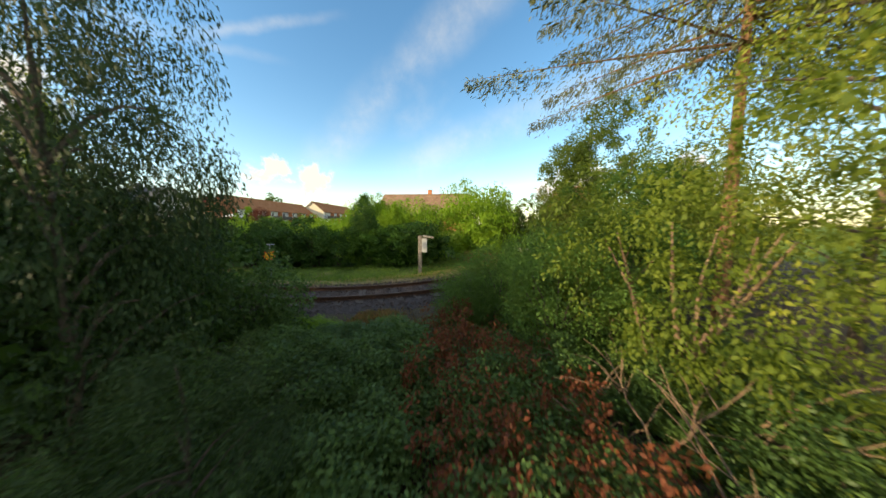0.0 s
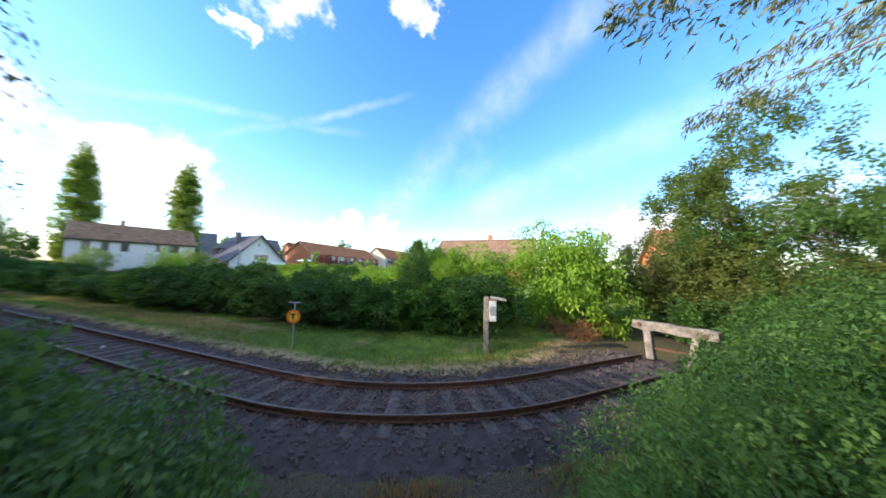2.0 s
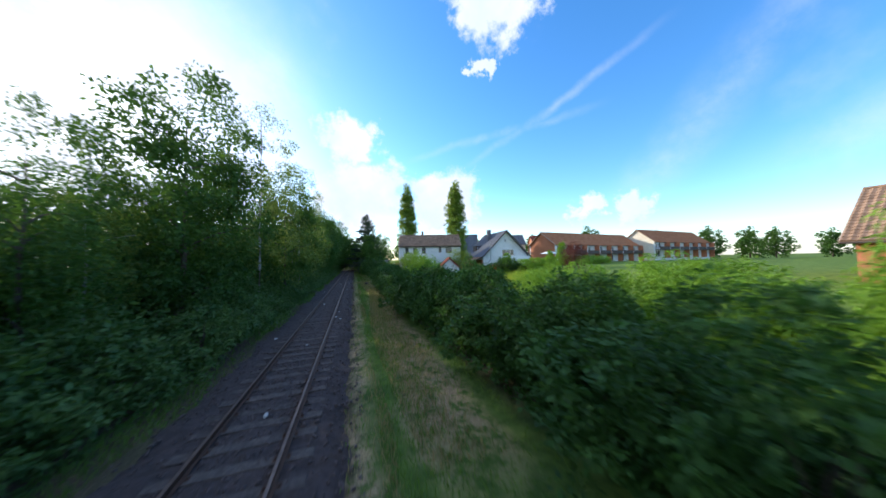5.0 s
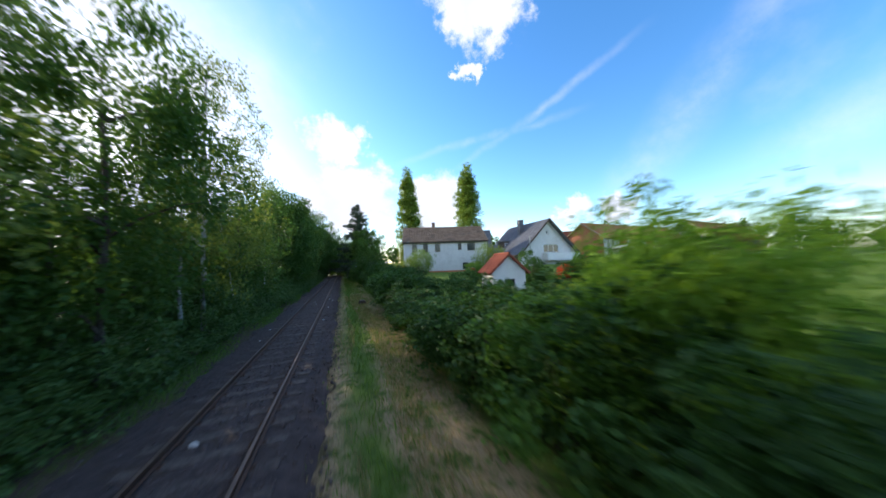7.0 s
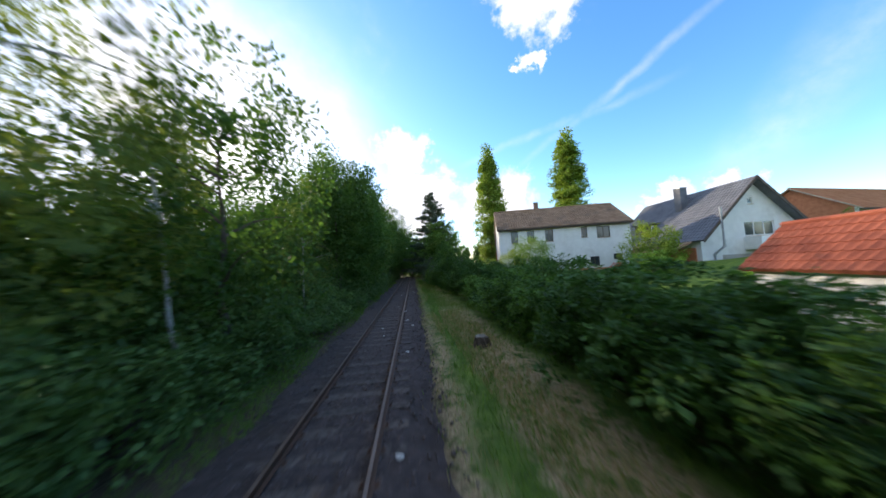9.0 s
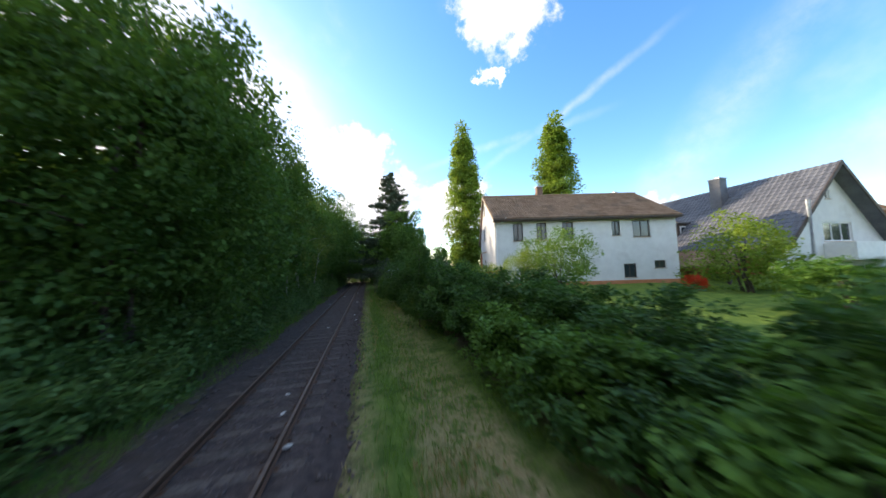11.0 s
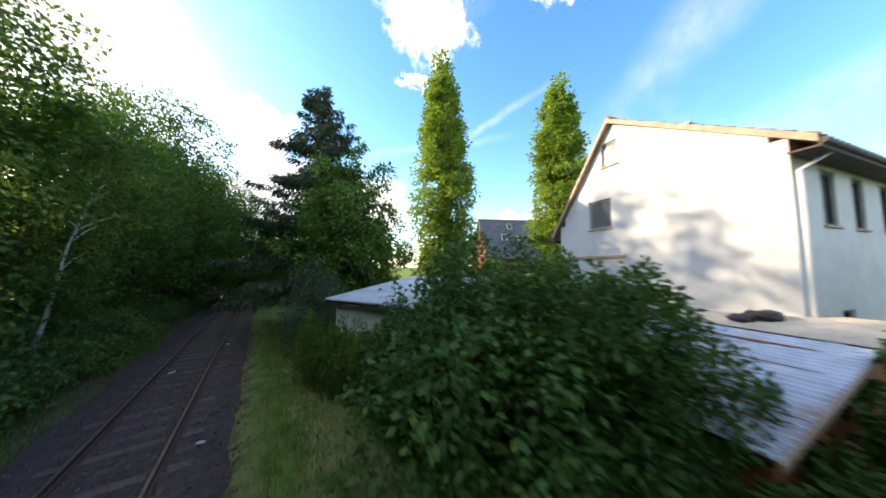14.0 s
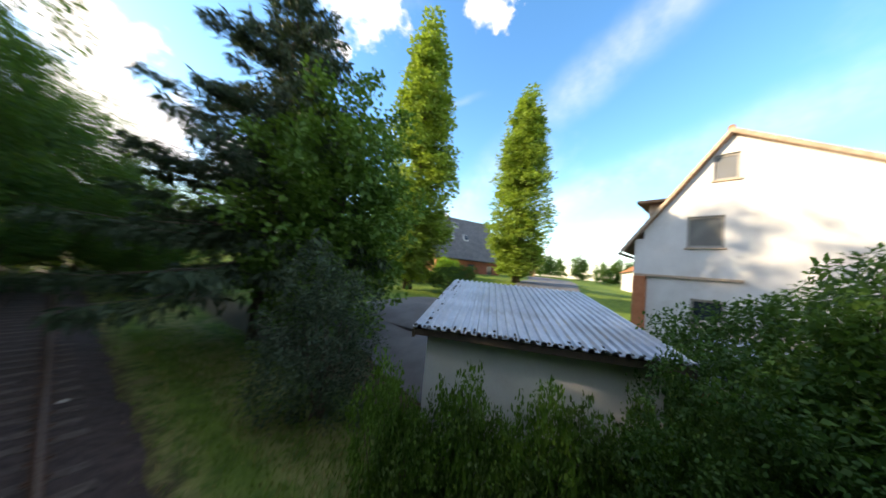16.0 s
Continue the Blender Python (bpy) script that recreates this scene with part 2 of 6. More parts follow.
M_FASCIA = surface("fascia_board", (0.36, 0.27, 0.19), (0.52, 0.41, 0.30), 0.8, 4.0, 40.0, 0.3)
M_ZINC = surface("galvanised_steel", (0.30, 0.31, 0.33), (0.52, 0.54, 0.56), 0.45, 6.0, 50.0, 0.1, metal=0.8)
M_CORRUGATED = surface("pale_ribbed_sheet", (0.36, 0.40, 0.46), (0.56, 0.60, 0.66), 0.42, 1.5, 25.0, 0.25, 0.004, stain=(0.30, 0.31, 0.33))
M_MOSS = surface("roof_moss", (0.02, 0.017, 0.012), (0.06, 0.05, 0.03), 0.95, 8.0, 60.0, 0.8, 0.01)
M_RUSTSHEET = surface("rusty_painted_sheet", (0.38, 0.45, 0.55), (0.60, 0.66, 0.74), 0.55, 2.6, 25.0, 0.3, 0.004, stain=(0.40, 0.18, 0.08))
M_RUSTED = surface("flaking_rust", (0.22, 0.075, 0.03), (0.46, 0.21, 0.10), 0.9, 8.0, 60.0, 0.6, 0.004)
M_PALESHEET = surface("pale_beige_sheet", (0.50, 0.44, 0.36), (0.66, 0.60, 0.50), 0.7, 1.2, 25.0, 0.3, 0.004, stain=(0.34, 0.28, 0.22))
M_ASPHALT = surface("asphalt", (0.10, 0.10, 0.105), (0.17, 0.17, 0.175), 0.9, 0.7, 60.0, 0.3, object_space=False)
M_YELLOW = surface("sign_yellow", (0.78, 0.38, 0.015), (0.88, 0.47, 0.03), 0.5, 8.0, 60.0, 0.05)
M_ORANGE = surface("sign_orange_rim", (0.62, 0.12, 0.02), (0.75, 0.17, 0.03), 0.5, 8.0, 60.0, 0.05)
M_BLACK = surface("black_and_room_dark", (0.015, 0.014, 0.013), (0.03, 0.028, 0.026), 0.55, 8.0, 60.0, 0.05)

L_HEDGE = foliage("hedge_leaf", (0.014, 0.04, 0.012), (0.08, 0.175, 0.032), glow=0.3)
L_FERN = foliage("feathery_leaf", (0.04, 0.10, 0.024), (0.16, 0.28, 0.06), glow=0.42)
L_END = foliage("track_end_leaf", (0.03, 0.065, 0.016), (0.17, 0.235, 0.045), glow=0.42)
L_APPLE = foliage("fruit_tree_leaf", (0.05, 0.11, 0.025), (0.19, 0.30, 0.06), glow=0.4)
L_FRESH = foliage("fresh_hedge_leaf", (0.04, 0.10, 0.02), (0.14, 0.27, 0.04))
L_LIME = foliage("lime_green_leaf", (0.10, 0.22, 0.02), (0.26, 0.42, 0.04))
L_YELLOW = foliage("yellow_green_leaf", (0.06, 0.125, 0.018), (0.26, 0.34, 0.05), glow=0.42)
L_ELDER = foliage("elder_leaf", (0.03, 0.065, 0.012), (0.19, 0.25, 0.036), glow=0.42)
L_WOOD = foliage("woodland_leaf", (0.02, 0.056, 0.016), (0.095, 0.185, 0.036), glow=0.45)
L_BIRCH = foliage("birch_leaf", (0.07, 0.115, 0.028), (0.20, 0.26, 0.055), glow=0.45)
L_POPLAR = foliage("poplar_leaf", (0.10, 0.18, 0.032), (0.29, 0.40, 0.068))
L_SPRUCE = foliage("spruce_needle", (0.02, 0.042, 0.024), (0.065, 0.10, 0.05), glow=0.15)
L_PINE = foliage("pine_needle", (0.06, 0.085, 0.045), (0.19, 0.20, 0.10), glow=0.15)
L_RED = foliage("copper_leaf", (0.055, 0.016, 0.018), (0.16, 0.05, 0.04))
L_RUST = foliage("dry_rust_leaf", (0.10, 0.03, 0.016), (0.25, 0.08, 0.035))
L_WILLOW = foliage("willow_leaf", (0.013, 0.033, 0.013), (0.047, 0.085, 0.026), glow=0.18)
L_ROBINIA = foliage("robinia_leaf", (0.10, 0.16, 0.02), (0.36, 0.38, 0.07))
L_BRAMBLE = foliage("bramble_leaf", (0.03, 0.074, 0.021), (0.13, 0.22, 0.058), rough=0.5)
L_OLIVE = foliage("olive_leaf", (0.03, 0.058, 0.015), (0.16, 0.19, 0.04))
L_GREY = foliage("grey_green_leaf", (0.03, 0.055, 0.033), (0.10, 0.145, 0.085), glow=0.2)
L_MAPLE = foliage("maple_leaf", (0.026, 0.075, 0.016), (0.12, 0.23, 0.036), glow=0.3)
L_GRASS = foliage("grass_blade", (0.06, 0.135, 0.024), (0.18, 0.29, 0.05))
L_MEADOW = foliage("meadow_blade", (0.14, 0.22, 0.025), (0.36, 0.43, 0.06), glow=0.5)
L_STRAW = foliage("dry_grass_blade", (0.23, 0.165, 0.08), (0.46, 0.36, 0.19))
L_HEAP = foliage("dry_twig", (0.16, 0.07, 0.03), (0.38, 0.19, 0.08), glow=0.1)
L_WITHER = foliage("withered_blade", (0.17, 0.09, 0.035), (0.38, 0.23, 0.10))
L_FLOWER = foliage("red_flower", (0.45, 0.03, 0.015), (0.65, 0.09, 0.03))

# ---- mesh helpers ----


def smooth(t):
    t = min(1.0, max(0.0, t))
    return t * t * (3 - 2 * t)


BEND_R, BEND_Y, BEND_A = 10.5, 8.6, radians(43.5)    # the line bends away just before its end
TAIL = 5.5


def track_off(x, y):
    """Distance from the middle of the track."""
    if y >= BEND_Y:
        return abs(x)
    a = math.atan2(BEND_Y - y, BEND_R - x)
    if a <= BEND_A:
        return abs(math.hypot(x - BEND_R, y - BEND_Y) - BEND_R)
    px, py = BEND_R * (1 - math.cos(BEND_A)), BEND_Y - BEND_R * math.sin(BEND_A)
    dx, dy = math.sin(BEND_A), -math.cos(BEND_A)
    k = min(max((x - px) * dx + (y - py) * dy, 0.0), TAIL + 0.5)
    return math.hypot(x - px - k * dx, y - py - k * dy)


def ground_z(x, y):
    """Height of the ground: level along the line, rising gently towards the houses."""
    near = 1.5 * smooth((x - 4.5) / 9.5) * smooth((y - 35) / 35)
    far = 2.2 * smooth((x - 15) / 20)
    beyond = 1.3 * smooth((x - 12) / 40) * smooth((y - 72) / 22)
    rough = 0.05 * math.sin(x * 1.3 + y * 0.7) + 0.04 * math.sin(y * 1.9 - x * 0.8)
    off = track_off(x, y)
    return -0.17 + max(near, far) + beyond + rough * smooth((off - 2.0) / 3.0) - 0.25 * smooth((2.2 - off) / 0.6)


def finish(bm, name, mats, parent=None, label="", soft=False):
    me = bpy.data.meshes.new(name)
    bmesh.ops.recalc_face_normals(bm, faces=bm.faces)
    bm.to_mesh(me)
    bm.free()
    for m in mats if isinstance(mats, (list, tuple)) else [mats]:
        me.materials.append(m)
    if soft:
        me.polygons.foreach_set("use_smooth", [True] * len(me.polygons))
    ob = new(name, me)
    if parent:
        ob.parent = parent
    if label:
        tagged(ob, label)
    return ob


def part(name, bm, mat, parent, label="", soft=False):
    return finish(bm, name, mat, parent, label, soft)


def thing(name, label, category, m=None, group="", kind=""):
    ob = new(name)
    if m is not None:
        ob.matrix_basis = m
    return tagged(ob, label, category, group, kind)


def add_box(bm, lo, hi, m=None, bevel=0.0, mat=0):
    lo, hi = Vector(lo), Vector(hi)
    made = bmesh.ops.create_cube(bm, size=1.0, matrix=(m or Matrix()) @ Matrix.Translation((lo + hi) / 2) @ Matrix.Diagonal((*(hi - lo), 1)))
    faces = {f for v in made["verts"] for f in v.link_faces}
    for f in faces:
        f.material_index = mat
    if bevel:
        bmesh.ops.bevel(bm, geom=list({e for f in faces for e in f.edges}), offset=bevel, segments=1, affect="EDGES")


def box(lo, hi, bevel=0.0, m=None):
    bm = bmesh.new()
    add_box(bm, lo, hi, m, bevel)
    return bm


def tube(points, radii, sides=8, bm=None, cap=True):
    """A tapered tube along points."""
    bm = bm or bmesh.new()
    rings = []
    for i, p in enumerate(points):
        p = Vector(p)
        a, b = Vector(points[max(0, i - 1)]), Vector(points[min(len(points) - 1, i + 1)])
        q = (b - a).to_track_quat("Z", "Y")
        rings.append([bm.verts.new(p + q @ Vector((radii[i] * math.cos(k * math.tau / sides), radii[i] * math.sin(k * math.tau / sides), 0))) for k in range(sides)])
    for r, s in zip(rings, rings[1:]):
        for k in range(sides):
            bm.faces.new((r[k], r[(k + 1) % sides], s[(k + 1) % sides], s[k]))
    if cap:
        bm.faces.new(rings[-1])
        bm.faces.new(rings[0][::-1])
    return bm


def quads_mesh(name, co, mat, mats=None, index=None):
    """A mesh of loose quads from an array of n x 4 x 3."""
    n = len(co)
    me = bpy.data.meshes.new(name)
    me.vertices.add(4 * n)
    me.vertices.foreach_set("co", np.ascontiguousarray(co, dtype=np.float32).ravel())
    me.loops.add(4 * n)
    me.loops.foreach_set("vertex_index", np.arange(4 * n, dtype=np.int32))
    me.polygons.add(n)
    me.polygons.foreach_set("loop_start", np.arange(0, 4 * n, 4, dtype=np.int32))
    for m in mats or [mat]:
        me.materials.append(m)
    if index is not None:
        me.polygons.foreach_set("material_index", index.astype(np.int32))
    me.update(calc_edges=True)
    me.validate()
    return me


def unit(v):
    return v / (np.linalg.norm(v, axis=-1, keepdims=True) + 1e-9)


def leaves(rng, at, out, length, width, hang=0.3, spread=0.9):
    """Leaf quads (n x 4 x 3) at places, growing roughly outwards: pointed at base and tip, folded along the middle."""
    n = len(at)
    grow = unit(out + spread * rng.normal(size=(n, 3)) + np.array([0, 0, -hang]))
    side = unit(np.cross(grow, rng.normal(size=(n, 3)) + np.array([0, 0, 1.5])))
    up = np.cross(side, grow)
    size = rng.uniform(0.65, 1.25, (n, 1))
    L, W = length * size, width * size
    tip = at + grow * L - up * L * 0.12
    mid = at + grow * L * 0.48 + up * L * 0.06
    return np.stack([at, mid + side * W / 2, tip, mid - side * W / 2], 1)


def clumps_in(rng, n, shape, shell=0.5):
    """n places inside a unit crown of a given outline; most lie near the outside."""
    d = unit(rng.normal(size=(n, 3)))
    r = 1 - shell * rng.random((n, 1)) ** 1.6
    p = d * r
    return p * shape, d


def crown_mesh(name, seed, mat, clump_at, clump_out, clump_r, per, length, width, hang=0.3, spread=0.9):
    rng = np.random.default_rng(seed)
    k = len(clump_at)
    clump_r = np.broadcast_to(np.asarray(clump_r, float), (k,))
    count = per * k
    which = np.repeat(np.arange(k), per)
    d = unit(rng.normal(size=(count, 3)) + 0.55 * clump_out[which])
    r = rng.random((count, 1)) ** 0.5 * clump_r[which][:, None]
    at = clump_at[which] + d * r
    return quads_mesh(name, leaves(rng, at, d, length, width, hang, spread), mat)


def bumpy(rng, d, amount, freq=2.2):
    """Uneven outline: a factor for each direction."""
    ph = rng.uniform(0, 6.28, (6, 1))
    ax = unit(rng.normal(size=(6, 3)))
    s = sum(np.sin(freq * (1 + 0.5 * i) * (d @ ax[i]) + ph[i]) for i in range(6)) / 6
    return 1 + amount * 2.2 * s[:, None]


def stems_mesh(name, seed, count, height, spread, radius, mat):
    rng = np.random.default_rng(seed)
    bm = bmesh.new()
    for _ in range(count):
        a, b = rng.uniform(0, 6.28), rng.uniform(0.4, 1.0)
        p = [(0.15 * rng.normal(), 0.15 * rng.normal(), -0.1)]
        for k in (0.35, 0.7, 1.0):
            p.append((spread * b * k * math.cos(a) + 0.06 * rng.normal(), spread * b * k * math.sin(a) + 0.06 * rng.normal(), height * k * (1 - 0.2 * b)))
        tube(p, [radius, radius * 0.8, radius * 0.5, radius * 0.2], 5, bm)
    me = bpy.data.meshes.new(name)
    bm.to_mesh(me)
    bm.free()
    me.materials.append(mat)
    return me


def shrub_kind(seed, leaf, rx, rz, clumps, per, length, width, bump=0.16, stem=M_BARK, base=0.0, hang=0.3, clump=0.26):
    """Meshes of a shrub about 2 rx wide and rz high, standing on its origin."""
    rng = np.random.default_rng(seed)
    at, d = clumps_in(rng, clumps, np.array([rx, rx, rz / 2 * (1 - base)]), 0.55)
    at = at * bumpy(rng, d, bump)
    at[:, 2] += rz / 2 * (1 + base)
    crown = crown_mesh("crown", seed, leaf, at, d, rx * clump * rng.uniform(0.6, 1.3, clumps), per, length, width, hang)
    stems = stems_mesh("stems", seed, 7, rz * 0.75, rx * 0.6, 0.025 * rz / 2.4 + 0.01, stem)
    return crown, stems


def plant(name, label, category, meshes, m, group="", kind=""):
    ob = thing(name, label, category, m, group, kind)
    for me, nm in zip(meshes, ("crown", "stem") if len(meshes) == 2 else ("crown", "trunk", "bough")):
        child = new(nm, me)
        child.parent = ob
        if nm != "crown":
            tagged(child, kind="stuff" if nm != "trunk" else "")
    return ob


def at(x, y, turn=0.0, size=1.0, high=None, sink=0.05):
    return Matrix.LocRotScale((x, y, ground_z(x, y) - sink), Euler((0, 0, turn)), (size, size, high or size))


def tree_kind(seed, leaf, bark, height, clear, rx, clumps, per, length, width, lean=0.0, limbs=9, clump=0.2, bump=0.2, shape="round", trunk=0.16, hang=0.3, shell=0.6, leaders=None):
    """Meshes of a tree: tapered trunk, limbs reaching into the crown, and a crown of clumps of leaves."""
    rng = np.random.default_rng(seed)
    crown_h = height - clear
    at_, d = clumps_in(rng, clumps, np.array([1.0, 1.0, 1.0]), shell)
    h = (at_[:, 2] + 1) / 2
    if shape == "column":
        prof = np.minimum(1, h * 6) * (1 - h ** 3.2) ** 0.6 + 0.06
    elif shape == "cone":
        prof = (1 - h) ** 0.85 + 0.05
    else:
        prof = np.ones_like(h)
    flat = at_[:, :2]
    if shape in ("column", "cone"):
        a = rng.uniform(0, 6.28, clumps)
        r = (1 - shell * rng.random(clumps) ** 1.6)
        flat = np.stack([np.cos(a), np.sin(a)], 1) * r[:, None] * prof[:, None]
        h = rng.random(clumps) ** (0.75 if shape == "cone" else 1.0)
        prof = (1 - h) ** 0.85 + 0.05 if shape == "cone" else np.minimum(1, 0.45 + h * 2.5) * (1 - h ** 2.4) ** 0.75 + 0.06
        flat = np.stack([np.cos(a), np.sin(a)], 1) * (r * prof)[:, None]
        d = np.stack([np.cos(a), np.sin(a), 0.3 + 0 * a], 1)
        if leaders:
            pick = rng.integers(len(leaders), size=clumps)
            lead = np.array(leaders)[pick]
            flat = flat * 0.62 + lead[:, :2] * np.minimum(1.0, 0.35 + h * 1.6)[:, None] * (1 - 0.45 * h)[:, None]
            h = h * lead[:, 2]
    p = np.concatenate([flat * rx, (clear + h * crown_h)[:, None]], 1)
    c = np.array([0, 0, clear + crown_h / 2])
    p = c + (p - c) * bumpy(rng, unit(p - c), bump)
    p[:, 0] += lean * p[:, 2]
    crown = crown_mesh("crown", seed + 1, leaf, p, d, rx * clump * rng.uniform(0.6, 1.35, clumps), per, length, width, hang)
    bm = bmesh.new()
    steps = 7
    tube([(lean * height * 0.92 * k / steps + 0.05 * rng.normal() * (k > 0), 0.05 * rng.normal() * (k > 0), -0.2 + height * 0.94 * k / steps) for k in range(steps + 1)],
         [trunk * (1 - 0.88 * k / steps) for k in range(steps + 1)], 8, bm)
    me_t = bpy.data.meshes.new("trunk")
    bm.to_mesh(me_t)
    bm.free()
    me_t.materials.append(bark)
    me_t.polygons.foreach_set("use_smooth", [True] * len(me_t.polygons))
    bm = bmesh.new()
    for k in range(limbs):
        q = p[rng.integers(len(p))]
        z0 = max(clear * 0.7, min(q[2] - 0.25 * abs(np.hypot(q[0], q[1])) - 0.4, height * 0.85))
        s = Vector((lean * z0, 0, z0))
        e = Vector(q)
        tube([s, s.lerp(e, 0.4) + Vector((0, 0, 0.08 * rx)), s.lerp(e, 0.75) + Vector((0, 0, 0.06 * rx)), e], [trunk * 0.38, trunk * 0.26, trunk * 0.15, 0.012], 5, bm)
    me_l = bpy.data.meshes.new("limbs")
    bm.to_mesh(me_l)
    bm.free()
    me_l.materials.append(bark)
    return crown, me_t, me_l


# ---- ground ----


def ground_material():
    mat = bpy.data.materials.new("ground")
    mat.use_nodes = True
    n = Nodes(mat.node_tree)
    where = n.add("ShaderNodeNewGeometry").outputs["Position"]
    sep = n.add("ShaderNodeSeparateXYZ")
    n.put(sep, "#0", where)
    x, y, z = sep.outputs
    big, mid, fine = n.noise(where, 0.35, 4.0), n.noise(where, 2.2, 5.0, 0.65), n.noise(where, 24.0, 3.0)
    grass = n.mix(n.step(mid, 0.3, 0.7), (0.055, 0.10, 0.02, 1), (0.125, 0.19, 0.038, 1))
    straw = n.mix(n.step(fine, 0.3, 0.7), (0.23, 0.16, 0.09, 1), (0.42, 0.32, 0.185, 1))
    dirt = n.mix(n.step(fine, 0.3, 0.7), (0.045, 0.034, 0.024, 1), (0.12, 0.088, 0.06, 1))
    # trodden strips along the verge, following the bend
    south = n.math("MINIMUM", n.math("SUBTRACT", y, BEND_Y), 0.0)
    east = n.math("SUBTRACT", x, BEND_R)
    side = n.math("SUBTRACT", BEND_R, n.math("SQRT", n.math("ADD", n.math("MULTIPLY", east, east), n.math("MULTIPLY", south, south))))
    wob = n.math("ADD", side, n.math("MULTIPLY", n.math("SUBTRACT", big, 0.5), 1.4))
    strip = n.math("MULTIPLY", n.step(wob, 2.9, 3.4), n.math("MULTIPLY", n.step(wob, 4.6, 5.3, 1.0, 0.0), n.math("MULTIPLY", n.step(y, 12.0, 16.0), n.step(y, 52.0, 62.0, 1.0, 0.35))))
    edge = n.math("MULTIPLY", n.math("MULTIPLY", n.step(wob, 1.2, 1.6), n.step(wob, 2.1, 2.8, 1.0, 0.0)), n.step(y, 52.0, 62.0, 1.0, 0.35))
    dry = n.math("MULTIPLY", n.math("MAXIMUM", strip, edge), n.step(n.math("ADD", n.math("MULTIPLY", mid, 0.6), n.math("MULTIPLY", n.noise(where, 7.0, 4.0), 0.4)), 0.40, 0.54))
    dry = n.math("MAXIMUM", dry, n.math("MULTIPLY", n.step(big, 0.56, 0.72), 0.5))
    dry = n.math("MULTIPLY", dry, n.step(x, 9.0, 12.0, 1.0, 0.15))
    colour = n.mix(dry, grass, straw)
    lawn = n.mix(n.step(mid, 0.3, 0.7), (0.085, 0.145, 0.024, 1), (0.175, 0.24, 0.042, 1))
    colour = n.mix(n.step(x, 8.5, 10.0), colour, lawn)
    colour = n.mix(n.math("MULTIPLY", n.step(x, 13.0, 16.0, 0.85, 0.0), n.step(n.math("ADD", side, n.math("MULTIPLY", n.math("SUBTRACT", mid, 0.5), 1.2)), 1.7, 2.25, 1.0, 0.0)), colour, n.mix(n.step(x, -22.0, -17.0), grass, dirt))
    by_track = n.math("MULTIPLY", n.step(x, 13.0, 16.0, 1.0, 0.0), n.step(x, -22.0, -17.0))
    bare = n.math("MAXIMUM", n.math("MULTIPLY", by_track, n.step(side, -2.6, -1.9, 1.0, 0.0)), n.math("MULTIPLY", n.step(y, 13.0, 17.0), n.math("MULTIPLY", n.step(x, 5.3, 6.1), n.step(x, 7.2, 8.2, 1.0, 0.0))))
    colour = n.mix(n.math("MULTIPLY", bare, 0.9), colour, dirt)
    shader = n.add("ShaderNodeBsdfPrincipled", Roughness=0.95)
    n.put(shader, "Specular IOR Level", 0.1)
    n.put(shader, "Base Color", colour)
    relief = n.add("ShaderNodeBump", Strength=0.8, Distance=0.06)
    n.put(relief, "Height", n.math("ADD", mid, n.math("MULTIPLY", fine, 0.5)))
    n.put(shader, "Normal", relief.outputs[0])
    n.put(n.add("ShaderNodeOutputMaterial"), "Surface", shader.outputs[0])
    return mat


def build_ground():
    xs = sorted({*np.linspace(-16, 30, 93).round(3), *np.linspace(30, 140, 40).round(3), *np.linspace(-60, -16, 15).round(3), -300.0, -1500.0, 300.0, 1500.0})
    ys = sorted({*np.linspace(-20, 110, 131).round(3), *np.linspace(110, 260, 20).round(3), *np.linspace(-80, -20, 13).round(3), -400.0, -1500.0, 600.0, 1500.0})
    me = bpy.data.meshes.new("ground")
    verts = [(x, y, ground_z(x, y)) for y in ys for x in xs]
    w = len(xs)
    faces = [(j * w + i, j * w + i + 1, (j + 1) * w + i + 1, (j + 1) * w + i) for j in range(len(ys) - 1) for i in range(w - 1)]
    me.from_pydata(verts, [], faces)
    me.polygons.foreach_set("use_smooth", [True] * len(faces))
    me.materials.append(ground_material())
    tagged(new("ground", me), "grassy ground with worn dry strips beside the railway", "ground", kind="structure")


build_ground()

# ---- railway ----
def line_at(s):
    """Centre of the track and its direction at s metres from the bend's start, towards the far end (s > 0) or the buffer stop (s < 0)."""
    if s >= 0:
        return Vector((0, BEND_Y + s, 0)), Vector((0, 1, 0))
    a = min(-s / BEND_R, BEND_A)
    p = Vector((BEND_R * (1 - math.cos(a)), BEND_Y - BEND_R * math.sin(a), 0))
    d = Vector((-math.sin(a), math.cos(a), 0))
    return p - d * max(0.0, -s - BEND_R * BEND_A), d


S_END = -(BEND_R * BEND_A + TAIL)


def sweep(profile, s_list, bm=None, mats=None):
    """A profile of (across, up) swept along the track; across is to the right when looking to the far end."""
    bm = bm or bmesh.new()
    rings = []
    for s in s_list:
        p, d = line_at(s)
        r = Vector((d.y, -d.x, 0))
        rings.append([bm.verts.new(p + r * a + Vector((0, 0, z))) for a, z in profile])
    n = len(profile)
    for A, B in zip(rings, rings[1:]):
        for k in range(n):
            f = bm.faces.new((A[k], A[(k + 1) % n], B[(k + 1) % n], B[k]))
            if mats:
                f.material_index = mats[k]
    bm.faces.new(rings[0])
    bm.faces.new(rings[-1][::-1])
    return bm


STEPS = [S_END + k * 0.5 for k in range(int(-S_END / 0.5))] + [0.0] + [k * 4.0 for k in range(1, 31)]


